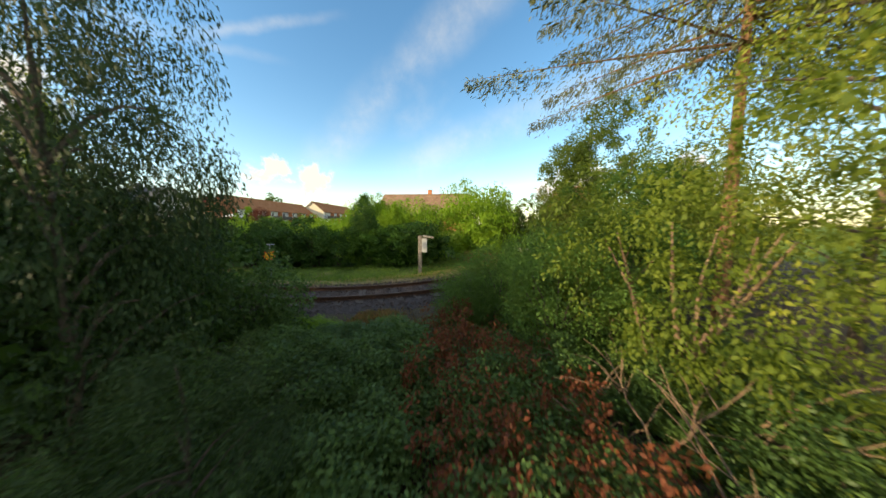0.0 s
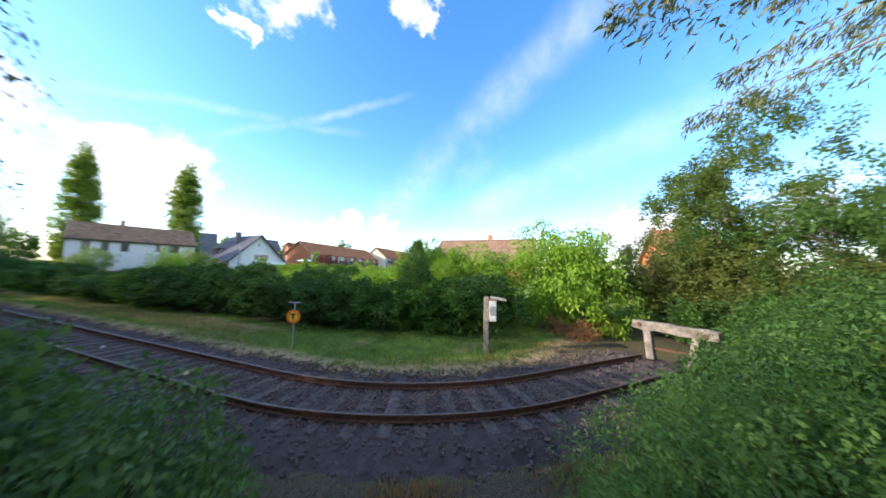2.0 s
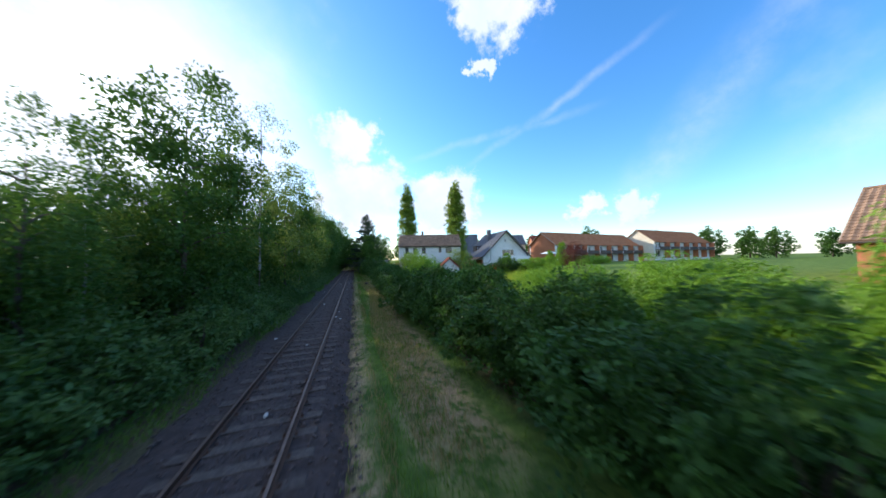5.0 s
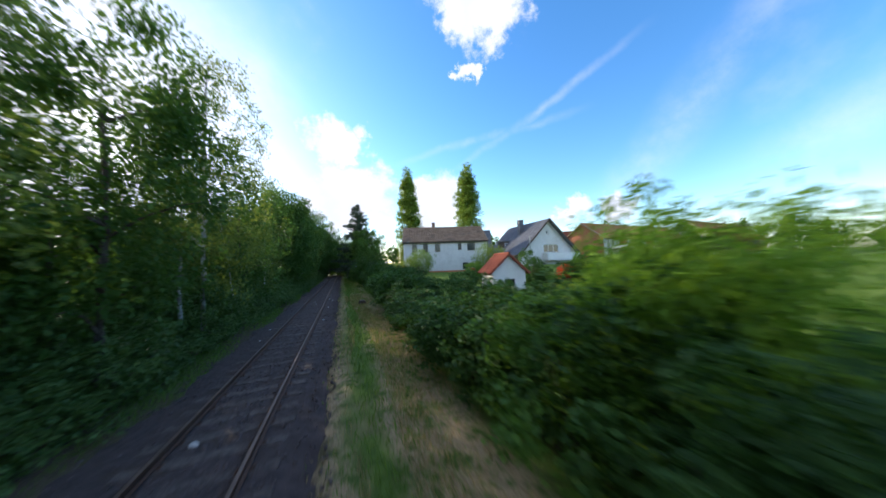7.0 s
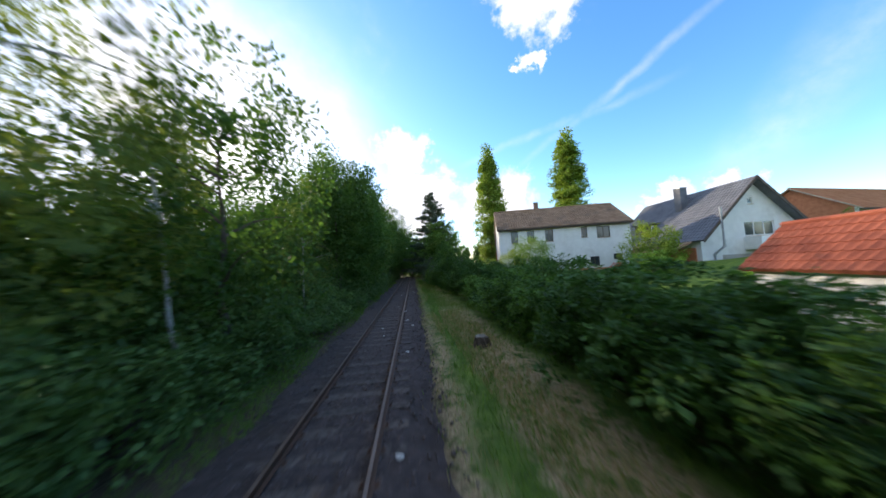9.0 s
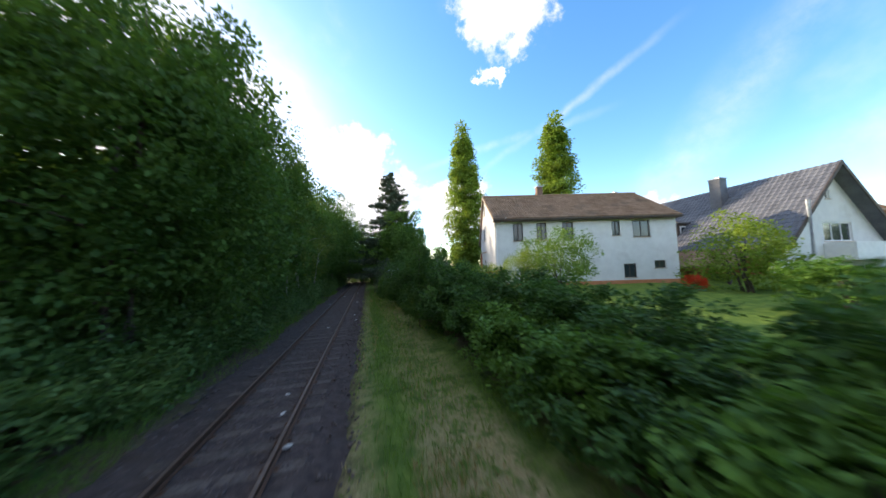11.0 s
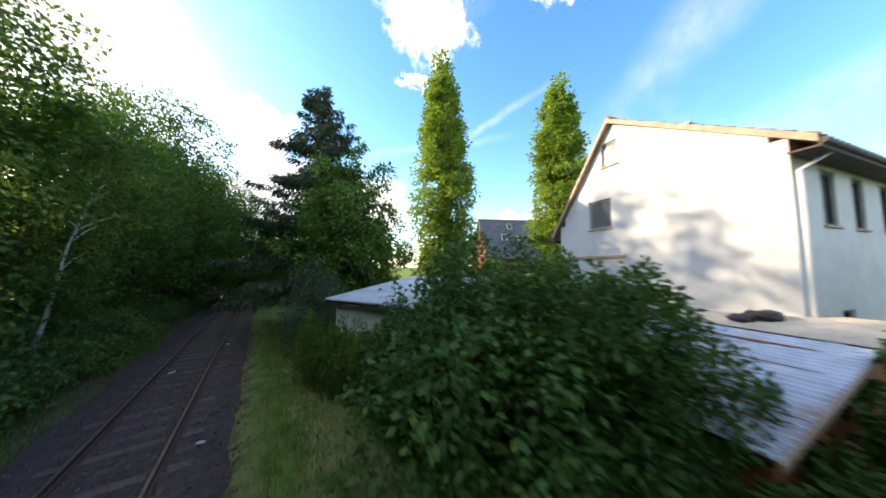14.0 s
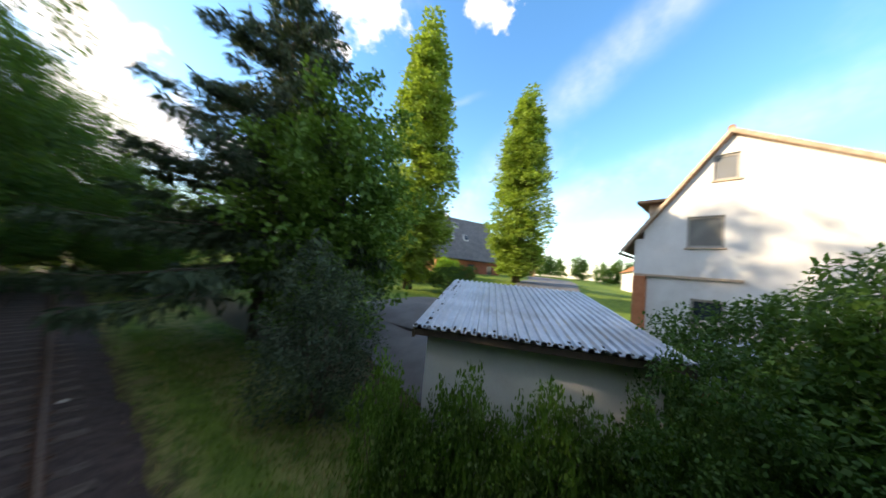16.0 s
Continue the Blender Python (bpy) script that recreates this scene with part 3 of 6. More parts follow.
def build_track():
    track = thing("railway_track", "rusty disused railway track on timber sleepers", "railway track")
    rail = [(-0.065, -0.145), (0.065, -0.145), (0.065, -0.132), (0.012, -0.118), (0.010, -0.045), (0.036, -0.034), (0.036, -0.006), (0.026, 0.0), (-0.026, 0.0), (-0.036, -0.006), (-0.036, -0.034), (-0.010, -0.045), (-0.012, -0.118), (-0.065, -0.132)]
    kinds = [0] * 14
    kinds[7] = 1
    for side in (-0.75, 0.75):
        part("rail", sweep([(a + side, z) for a, z in rail], STEPS, None, kinds), [M_RAIL, M_RAILTOP], track, "rusty steel rail with a worn shiny head")
    rng = random.Random(5)
    datas = []
    for k in range(5):
        bm = bmesh.new()
        add_box(bm, (-1.22 - rng.uniform(0, 0.08), -0.13, -0.28), (1.22 + rng.uniform(0, 0.08), 0.13, -0.148), None, 0.018)
        for v in bm.verts:
            v.co += Vector((rng.uniform(-0.01, 0.01), rng.uniform(-0.012, 0.012), rng.uniform(-0.006, 0.004)))
        for a in (-0.75, 0.75):
            add_box(bm, (a - 0.15, -0.07, -0.155), (a + 0.15, 0.07, -0.139), None, 0.004, 1)
            for b in (-0.11, 0.11):
                add_box(bm, (a + b - 0.022, -0.03, -0.141), (a + b + 0.022, 0.03, -0.10), None, 0.006, 1)
        me = bpy.data.meshes.new("sleeper")
        bm.to_mesh(me)
        bm.free()
        me.materials.append(M_SLEEPER)
        me.materials.append(M_RAIL)
        datas.append(me)
    s = S_END + 0.4
    while s < 112:
        p, d = line_at(s)
        ob = new("sleeper", rng.choice(datas))
        ob.parent = track
        ob.matrix_basis = Matrix.LocRotScale((p.x, p.y, p.z - rng.uniform(0, 0.022)), Euler((0, 0, math.atan2(d.y, d.x) - math.pi / 2 + rng.uniform(-0.015, 0.015))), None)
        s += 0.66
    noise = random.Random(29)
    across = [-2.75, -2.45, -2.1, -1.8, -1.5, -1.2, -1.0, -0.85, -0.65, -0.4, -0.2, 0.0, 0.2, 0.4, 0.65, 0.85, 1.0, 1.2, 1.45, 1.7, 1.95, 2.2, 2.4]
    verts, faces, n = [], [], len(across)
    s = S_END - 0.6
    while s < 118:
        p, d = line_at(s)
        edge = 0.16 * math.sin(s * 1.3) + 0.12 * math.sin(s * 3.1) + noise.uniform(-0.14, 0.14)
        for a in across:
            top = (-0.186 if s < 14 else -0.172) - 0.11 * smooth((a - 1.25 - edge) / 0.8) * 1.3 - 0.11 * smooth((-a - 1.6 - edge) / 0.9) * 1.3 + noise.uniform(-0.014, 0.018)
            verts.append((p.x + d.y * a, p.y - d.x * a, top - 0.012 * (abs(abs(a) - 0.75) < 0.14)))
        s += 0.22 if s < 30 else 0.33
    rows = len(verts) // n
    faces = [(r * n + c, r * n + c + 1, r * n + n + c + 1, r * n + n + c) for r in range(rows - 1) for c in range(n - 1)]
    me = bpy.data.meshes.new("ballast_bed")
    me.from_pydata(verts, [], faces)
    me.polygons.foreach_set("use_smooth", [True] * len(faces))
    me.materials.append(M_BALLAST)
    tagged(new("ballast_bed", me), "dark stone ballast bed under the rails", "ballast", kind="structure")
    # loose stones
    g = np.random.default_rng(3)
    ico = bmesh.new()
    bmesh.ops.create_icosphere(ico, subdivisions=1, radius=1.0)
    base = np.array([v.co for v in ico.verts])
    tri = np.array([[v.index for v in f.verts] for f in ico.faces])
    ico.free()
    base *= 0.75 + 0.5 * g.random((len(base), 1))
    count = 19000
    ss = np.where(g.random(count) < 0.38, g.uniform(S_END, 3, count), g.uniform(3, 75, count))
    across = np.where(g.random(count) < 0.6, g.uniform(-2.4, 2.35, count), g.normal(0, 0.5, count))
    co = np.empty((count, len(base), 3))
    for i in range(count):
        p, d = line_at(float(ss[i]))
        c = np.array([p.x + d.y * across[i], p.y - d.x * across[i], -0.175 + 0.01 * g.normal() - 0.09 * max(0.0, abs(across[i]) - 1.6)])
        q = Euler(g.uniform(0, 6.28, 3)).to_matrix()
        co[i] = (base * g.uniform(0.022, 0.048) * g.uniform(0.6, 1.3, 3)) @ np.array(q).T + c
    me = bpy.data.meshes.new("ballast_stones")
    faces = (tri[None] + (np.arange(count) * len(base))[:, None, None]).reshape(-1, 3)
    me.vertices.add(co.size // 3)
    me.vertices.foreach_set("co", co.astype(np.float32).ravel())
    me.loops.add(faces.size)
    me.loops.foreach_set("vertex_index", faces.astype(np.int32).ravel())
    me.polygons.add(len(faces))
    me.polygons.foreach_set("loop_start", np.arange(0, faces.size, 3, dtype=np.int32))
    me.materials.append(M_STONE)
    me.update(calc_edges=True)
    tagged(new("ballast_stones", me), "loose grey and brown ballast stones between the sleepers", "gravel", kind="stuff")


build_track()


def build_buffer_stop():
    p, d = line_at(S_END)
    m = Matrix.LocRotScale(p + Vector((0.15, -0.3, 0)), Euler((0, 0, radians(41))), None)
    stop = thing("buffer_stop", "weathered grey timber buffer stop at the track end", "buffer stop", m)
    rng = random.Random(2)
    bm = bmesh.new()
    rows = []
    for i in range(25):
        x = -1.3 + 2.6 * i / 24
        end = 0.84 if i in (0, 24) else 1.0
        dz = -0.02 * x + 0.012 * math.sin(5 * x)
        rows.append([bm.verts.new((x, cy * 0.15 * end + rng.uniform(-0.008, 0.008), 1.07 + dz + cz * 0.165 * end + rng.uniform(-0.008, 0.008))) for cy, cz in ((-1, -0.85), (-1, 0.0), (-1, 0.85), (-0.8, 1), (0, 1), (0.8, 1), (1, 0.85), (1, 0.0), (1, -0.85), (0.8, -1), (0, -1), (-0.8, -1))])
    for q, r in zip(rows, rows[1:]):
        for k in range(12):
            bm.faces.new((q[k], r[k], r[(k + 1) % 12], q[(k + 1) % 12]))
    bm.faces.new(rows[0])
    bm.faces.new(rows[-1][::-1])
    part("beam", bm, M_OLDBEAM, stop, "cracked grey timber beam with worn ends")
    for a, lean, w in ((-0.72, -7, 0.10), (0.78, 8, 0.13)):
        part("post", box((-w, -0.11, -1.1), (w, 0.11, 0.0), 0.02, Matrix.Translation((a, 0.02, 0.93)) @ Matrix.Rotation(radians(lean), 4, "Y") @ Matrix.Rotation(radians(5), 4, "X")), M_OLDBEAM, stop, "leaning timber post")
    part("strut", box((-0.8, -0.05, 0.26), (0.85, 0.05, 0.34), 0.012, Matrix.Rotation(radians(5), 4, "Y")), M_RAIL, stop, "rusty iron cross bar")
    for a in (-1.0, 1.0):
        bm = bmesh.new()
        bmesh.ops.create_cone(bm, cap_ends=True, segments=14, radius1=0.075, radius2=0.06, depth=0.05, matrix=Matrix.Translation((a, 0.165, 1.08)) @ Matrix.Rotation(radians(90), 4, "X"))
        part("bolt_plate", bm, M_RAIL, stop)


build_buffer_stop()


def build_sign():
    x, y = 2.86, 10.74
    z0 = ground_z(x, y)
    sign = thing("track_sign", "round yellow sign with an orange rim on a steel post", "railway sign", pose(x, y, z0, 0, 0, -68))
    top = 1.66
    part("post", tube([(0, 0, -0.3), (0, 0, top + 0.12)], [0.026, 0.026], 10), M_ZINC, sign, "thin galvanised steel post")
    part("cross_bar", box((-0.24, -0.03, top + 0.10), (0.24, 0.03, top + 0.135), 0.005), M_ZINC, sign)
    face = Matrix.Translation((0, -0.045, 1.23)) @ Matrix.Rotation(radians(90), 4, "X")
    bm = bmesh.new()
    bmesh.ops.create_cone(bm, cap_ends=True, segments=40, radius1=0.27, radius2=0.27, depth=0.022, matrix=face)
    rim = part("rim", bm, M_ORANGE, sign, "orange sign rim")
    bm = bmesh.new()
    bmesh.ops.create_cone(bm, cap_ends=True, segments=40, radius1=0.215, radius2=0.215, depth=0.012, matrix=Matrix.Translation((0, -0.016, 0)) @ face)
    plate = part("face", bm, M_YELLOW, sign, "yellow sign face")
    bm = bmesh.new()
    bmesh.ops.create_cone(bm, cap_ends=False, segments=40, radius1=0.2, radius2=0.2, depth=0.004, matrix=Matrix.Translation((0, -0.0245, 0)) @ face)
    bmesh.ops.solidify(bm, geom=bm.faces[:], thickness=0.014)
    part("ring", bm, M_BLACK, plate, "thin black ring")
    part("mark", box((-0.105, -0.074, 1.29), (0.105, -0.070, 1.345)), M_BLACK, plate)
    part("mark", box((-0.034, -0.074, 1.12), (0.034, -0.070, 1.287)), M_BLACK, plate)


build_sign()


def build_post_box():
    x, y = 5.55, 3.55
    z0 = ground_z(x, y)
    post = thing("switch_post", "grey timber post carrying a pale metal switch box", "post", pose(x, y, z0, 0, 0, -82))
    bm = box((-0.10, -0.10, -0.3), (0.10, 0.10, 2.15), 0.015)
    part("post", bm, M_TIMBER, post)
    case = part("case", box((0.115, -0.16, 1.2), (0.40, 0.10, 2.0), 0.02), M_CASE, post, "grey-white sheet-metal case")
    part("plate", box((0.15, -0.168, 1.45), (0.36, -0.162, 1.8)), M_ZINC, case)
    part("roof", box((-0.16, -0.24, 1.99), (0.46, 0.18, 2.07), 0.015, Matrix.Translation((0, 0, 0.11)) @ Matrix.Rotation(radians(9), 4, "Y")), M_TIMBER, post, "pale sloping board roof")
    part("gable", box((0.112, -0.17, 2.003), (0.42, 0.11, 2.05), 0.01), M_TIMBER, post)
    part("bracket", box((0.08, -0.04, 1.3), (0.112, 0.04, 1.9)), M_ZINC, post)


build_post_box()

# ---- buildings ----


def clip(poly, a, b, c):
    """The part of a polygon with a x + b y <= c."""
    out = []
    for p, q in zip(poly, poly[1:] + poly[:1]):
        dp, dq = a * p[0] + b * p[1] - c, a * q[0] + b * q[1] - c
        if dp <= 0:
            out.append(p)
        if dp * dq < 0:
            k = dp / (dp - dq)
            out.append((p[0] + k * (q[0] - p[0]), p[1] + k * (q[1] - p[1])))
    return out


def wall_mesh(outline, holes, m, thick=0.3):
    """A wall with real openings. outline: convex polygon of (along, up), counter-clockwise; the outer face lies in the plane y = 0 of m, its back at y = thick."""
    bm = bmesh.new()
    xs = sorted({p[0] for p in outline} | {h[k] for h in holes for k in (0, 2)})
    zs = sorted({p[1] for p in outline} | {h[k] for h in holes for k in (1, 3)})
    for x0, x1 in zip(xs, xs[1:]):
        for z0, z1 in zip(zs, zs[1:]):
            cx, cz = (x0 + x1) / 2, (z0 + z1) / 2
            if any(h[0] < cx < h[2] and h[1] < cz < h[3] for h in holes):
                continue
            poly = [(x0, z0), (x1, z0), (x1, z1), (x0, z1)]
            for p, q in zip(outline, outline[1:] + outline[:1]):
                a, b = q[1] - p[1], -(q[0] - p[0])
                poly = clip(poly, a, b, a * p[0] + b * p[1]) if poly else poly
            if len(poly) < 3:
                continue
            front = [bm.verts.new(m @ Vector((x, 0, z))) for x, z in poly]
            back = [bm.verts.new(m @ Vector((x, thick, z))) for x, z in poly]
            bm.faces.new(front)
            bm.faces.new(back[::-1])
            n = len(poly)
            for k in range(n):
                bm.faces.new((front[k], back[k], back[(k + 1) % n], front[(k + 1) % n]))
    bmesh.ops.remove_doubles(bm, verts=bm.verts, dist=0.0005)
    bm.verts.index_update()
    seen = {}
    for f in bm.faces:
        seen.setdefault(tuple(sorted(v.index for v in f.verts)), []).append(f)
    bmesh.ops.delete(bm, geom=[f for same in seen.values() if len(same) > 1 for f in same], context="FACES_ONLY")
    return bm


def add_window(parent, m, hole, frame=M_FRAME, bars=1, sill=True, blind=0.0):
    x0, z0, x1, z1 = hole
    w = new("window")
    w.parent = parent
    t = 0.085
    bm = bmesh.new()
    for lo, hi in (((x0, 0.07, z0), (x0 + t, 0.15, z1)), ((x1 - t, 0.07, z0), (x1, 0.15, z1)), ((x0 + t, 0.07, z0), (x1 - t, 0.15, z0 + t)), ((x0 + t, 0.07, z1 - t), (x1 - t, 0.15, z1))):
        add_box(bm, lo, hi, m)
    for k in range(bars):
        c = x0 + (x1 - x0) * (k + 1) / (bars + 1)
        add_box(bm, (c - 0.035, 0.075, z0 + t), (c + 0.035, 0.145, z1 - t), m)
    part("frame", bm, frame, w)
    part("pane", box((x0 + t, 0.10, z0 + t), (x1 - t, 0.12, z1 - t), 0, m), M_CURTAINED if frame is M_PALEFRAME and z0 > 5.0 else M_GLASS, w)
    if blind:
        part("blind", box((x0 + t, 0.16, z1 - t - blind * (z1 - z0)), (x1 - t, 0.17, z1 - t), 0, m), M_WHITE, w, "white half-lowered blind")
    # black sheet behind the pane, its colour standing in for an unlit room
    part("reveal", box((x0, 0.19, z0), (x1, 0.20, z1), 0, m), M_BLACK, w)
    if sill:
        part("sill", box((x0 - 0.06, -0.06, z0 - 0.06), (x1 + 0.06, 0.06, z0 - 0.003), 0.008, m), M_FASCIA, w)
    return w


def roof_slope(p0, along, down, mat, tile=0.30, course=0.36, lift=0.03):
    """A tiled slope: courses that overlap, each a row of rolled tiles. p0: the ridge's end, along and down: vectors of the slope's sides."""
    p0, along, down = Vector(p0), Vector(along), Vector(down)
    normal = along.cross(down).normalized()
    if normal.z < 0:
        normal = -normal
    cols, rows = max(2, int(along.length / tile)) * 4, max(2, int(down.length / course))
    verts, faces = [], []
    for r in range(rows):
        for e, h in ((r / rows, 0.0), ((r + 1) / rows, lift)):
            for c in range(cols + 1):
                w = 0.022 * math.sin(c * math.pi / 2) + 0.012 * (c % 4 == 1)
                verts.append(p0 + along * (c / cols) + down * e + normal * (h + w))
    for r in range(2 * rows - 1):
        a = r * (cols + 1)
        faces += [(a + c, a + c + 1, a + cols + 2 + c, a + cols + 1 + c) for c in range(cols)]
    last = (2 * rows - 1) * (cols + 1)
    verts += [p0 - normal * 0.13, p0 + along - normal * 0.13, p0 + along + down - normal * 0.13, p0 + down - normal * 0.13]
    k = len(verts) - 4
    faces += [(k, k + 1, k + 2, k + 3), (k + 1, k, *range(0, cols + 1)), (k + 3, k + 2, *range(last + cols, last - 1, -1)),
              (k, k + 3, *(r * (cols + 1) for r in range(2 * rows - 1, -1, -1))), (k + 2, k + 1, *(r * (cols + 1) + cols for r in range(2 * rows)))]
    me = bpy.data.meshes.new("roof")
    me.from_pydata(verts, [], faces)
    me.materials.append(mat)
    return me


def link(name, me, parent, label=""):
    ob = new(name, me)
    ob.parent = parent
    return tagged(ob, label)


def gabled_house(name, label, corner, turn, length, width, base, eave, ridge, wall, roof, front=(), left=(), right=(), apex=None, back_eave=None, over=0.45, gable=None, group="", frame=M_FRAME, bars=1, gable_frame=None, side=None):
    """A house whose front wall runs from its corner along +x (turned), its depth along +y. front, left, right: openings (a, z0, b, z1) of the
    front wall and of the two gables (measured from the front edge)."""
    m = Matrix.Translation((*corner, 0)) @ Matrix.Rotation(turn, 4, "Z")
    house = thing(name, label, "house", m, group)
    apex = apex or width / 2
    side = over if side is None else side
    back_eave = back_eave or eave
    part("wall", wall_mesh([(0, base), (length, base), (length, eave), (0, eave)], list(front), Matrix()), wall, house)
    part("wall", wall_mesh([(0, base), (length, base), (length, back_eave), (0, back_eave)], [], Matrix.Translation((length, width, 0)) @ Matrix.Rotation(math.pi, 4, "Z")), wall, house)
    ends = []
    for x, holes, turned in ((0, left, -1), (length, right, 1)):
        e = Matrix.Translation((x, 0, 0)) @ (Matrix.Rotation(radians(90), 4, "Z") if turned > 0 else Matrix.Rotation(radians(90), 4, "Z") @ Matrix.Diagonal((1, -1, 1, 1)))
        outline = [(0.3, base), (width - 0.3, base), (width - 0.3, back_eave + 0.3 * (ridge - back_eave) / (width - apex)), (apex, ridge - 0.06), (0.3, eave + 0.3 * (ridge - eave) / apex)]
        part("wall", wall_mesh(outline, list(holes), e), gable or wall, house)
        ends.append((e, holes))
    for hole in front:
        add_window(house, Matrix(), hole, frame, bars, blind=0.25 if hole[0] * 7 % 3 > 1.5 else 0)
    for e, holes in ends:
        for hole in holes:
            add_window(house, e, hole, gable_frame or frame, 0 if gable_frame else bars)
    sf, sb = (ridge - eave) / apex, (ridge - back_eave) / (width - apex)
    r0 = Vector((-side, apex, ridge + 0.12))
    link("roof", roof_slope(r0, (length + 2 * side, 0, 0), (0, -apex - over, -(apex + over) * sf), roof), house)
    link("roof", roof_slope(r0, (length + 2 * side, 0, 0), (0, width - apex + over, -(width - apex + over) * sb), roof), house)
    part("ridge_cap", tube([(-side, apex, ridge + 0.15), (length + side, apex, ridge + 0.15)], [0.11, 0.11], 8), roof, house)
    for y, z in ((-over, eave - over * sf), (width + over, back_eave - over * sb)):
        part("gutter", tube([(-side, y - 0.05 if y < 0 else y + 0.05, z - 0.02), (length + side, y - 0.05 if y < 0 else y + 0.05, z - 0.02)], [0.07, 0.07], 8), M_DARKWOOD, house)
    for x in (-side - 0.02, length + side + 0.02):
        for y1, z1 in ((-over, eave - over * sf), (width + over, back_eave - over * sb)):
            a, b = Vector((x, apex, ridge + 0.08)), Vector((x, y1, z1 + 0.06))
            d = (b - a).normalized()
            up = Vector((0, -d.z, d.y)) if d.y > 0 else Vector((0, d.z, -d.y))
            bm = bmesh.new()
            vs = [bm.verts.new(p + Vector((q * 0.02, 0, 0)) + Vector((0, 0, 1)) * w) for p in (a, b) for q, w in ((-1, -0.1), (1, -0.1), (1, 0.075), (-1, 0.075))]
            for f in ((0, 1, 2, 3), (7, 6, 5, 4), (0, 4, 5, 1), (1, 5, 6, 2), (2, 6, 7, 3), (3, 7, 4, 0)):
                bm.faces.new([vs[i] for i in f])
            part("bargeboard", bm, M_FASCIA, house)
    return house


def chimney(parent, x, y, z0, z1, w=0.55, mat=M_BRICK):
    bm = box((x - w / 2, y - w / 2, z0), (x + w / 2, y + w / 2, z1), 0.01)
    c = part("chimney", bm, mat, parent)
    part("cap", box((x - w / 2 - 0.06, y - w / 2 - 0.06, z1 - 0.002), (x + w / 2 + 0.06, y + w / 2 + 0.06, z1 + 0.09), 0.01), M_ZINC, c)


# two-storey white house whose gable faces the line
W_TURN = radians(-15.9)
white_house = gabled_house(
    "white_house", "two-storey white rendered house with a brown tiled gable roof", (12.17, 70.97), W_TURN, 14.8, 6.95, 0.6, 6.94, 9.63, M_PLASTER, M_ROOF_BROWN,
    front=[(1.5, 4.97, 2.32, 6.4), (3.41, 4.97, 4.23, 6.4), (5.49, 4.97, 6.4, 6.4), (9.55, 5.2, 10.2, 6.4), (11.24, 5.05, 12.65, 6.4), (1.95, 1.95, 2.7, 2.85), (10.3, 1.8, 11.3, 2.9), (12.8, 2.5, 13.7, 3.1)],
    left=[(4.02, 7.95, 4.67, 8.91), (4.36, 5.49, 5.34, 6.67), (4.3, 2.6, 5.2, 3.6), (3.0, 2.7, 3.55, 3.35)], apex=4.24, back_eave=5.85, gable_frame=M_PALEFRAME, side=0.16)
chimney(white_house, 5.6, 4.6, 8.9, 10.7, 0.55, M_CHIMNEY)
chimney(white_house, 13.2, 4.5, 9.2, 9.95, 0.2, M_ZINC)
part("downpipe", tube([(0.85, -0.46, 6.72), (0.75, -0.42, 6.6), (0.1, -0.1, 6.15), (0.1, -0.1, 1.2)], [0.05, 0.05, 0.05, 0.05], 8), M_WHITE, white_house, "white downpipe")
part("soffit", box((-0.15, -0.44, 6.52), (14.95, -0.004, 6.56), 0.0), M_DARKWOOD, white_house, "dark boarded eaves soffit")
part("fascia", box((-0.155, -0.485, 6.5), (14.955, -0.445, 6.68), 0.005), M_DARKWOOD, white_house, "dark eaves board")
part("plinth", box((-0.04, -0.05, 0.6), (14.84, -0.004, 1.6), 0.01), M_BRICK, white_house, "low red brick plinth")
# darker band drawn for the shadow line under the overhanging upper storey
part("string_course", box((-0.10, 3.9, 4.3), (-0.004, 6.9, 4.4), 0.01), M_FASCIA, white_house)
part("corner_pillar", box((-0.12, 6.5, 0.6), (-0.004, 6.95, 4.3), 0.02), M_BRICK, white_house, "red brick corner pillar")
dormer = part("dormer", box((1.0, 5.2, 6.3), (4.6, 6.7, 7.55), 0.02), M_FASCIA, white_house, "timber-clad dormer")
part("dormer_roof", box((0.7, 4.9, 7.555), (4.9, 7.1, 7.69), 0.02), M_ROOF_BROWN, white_house)

# white gabled house with a steep slate-grey roof
G_TURN = -0.1


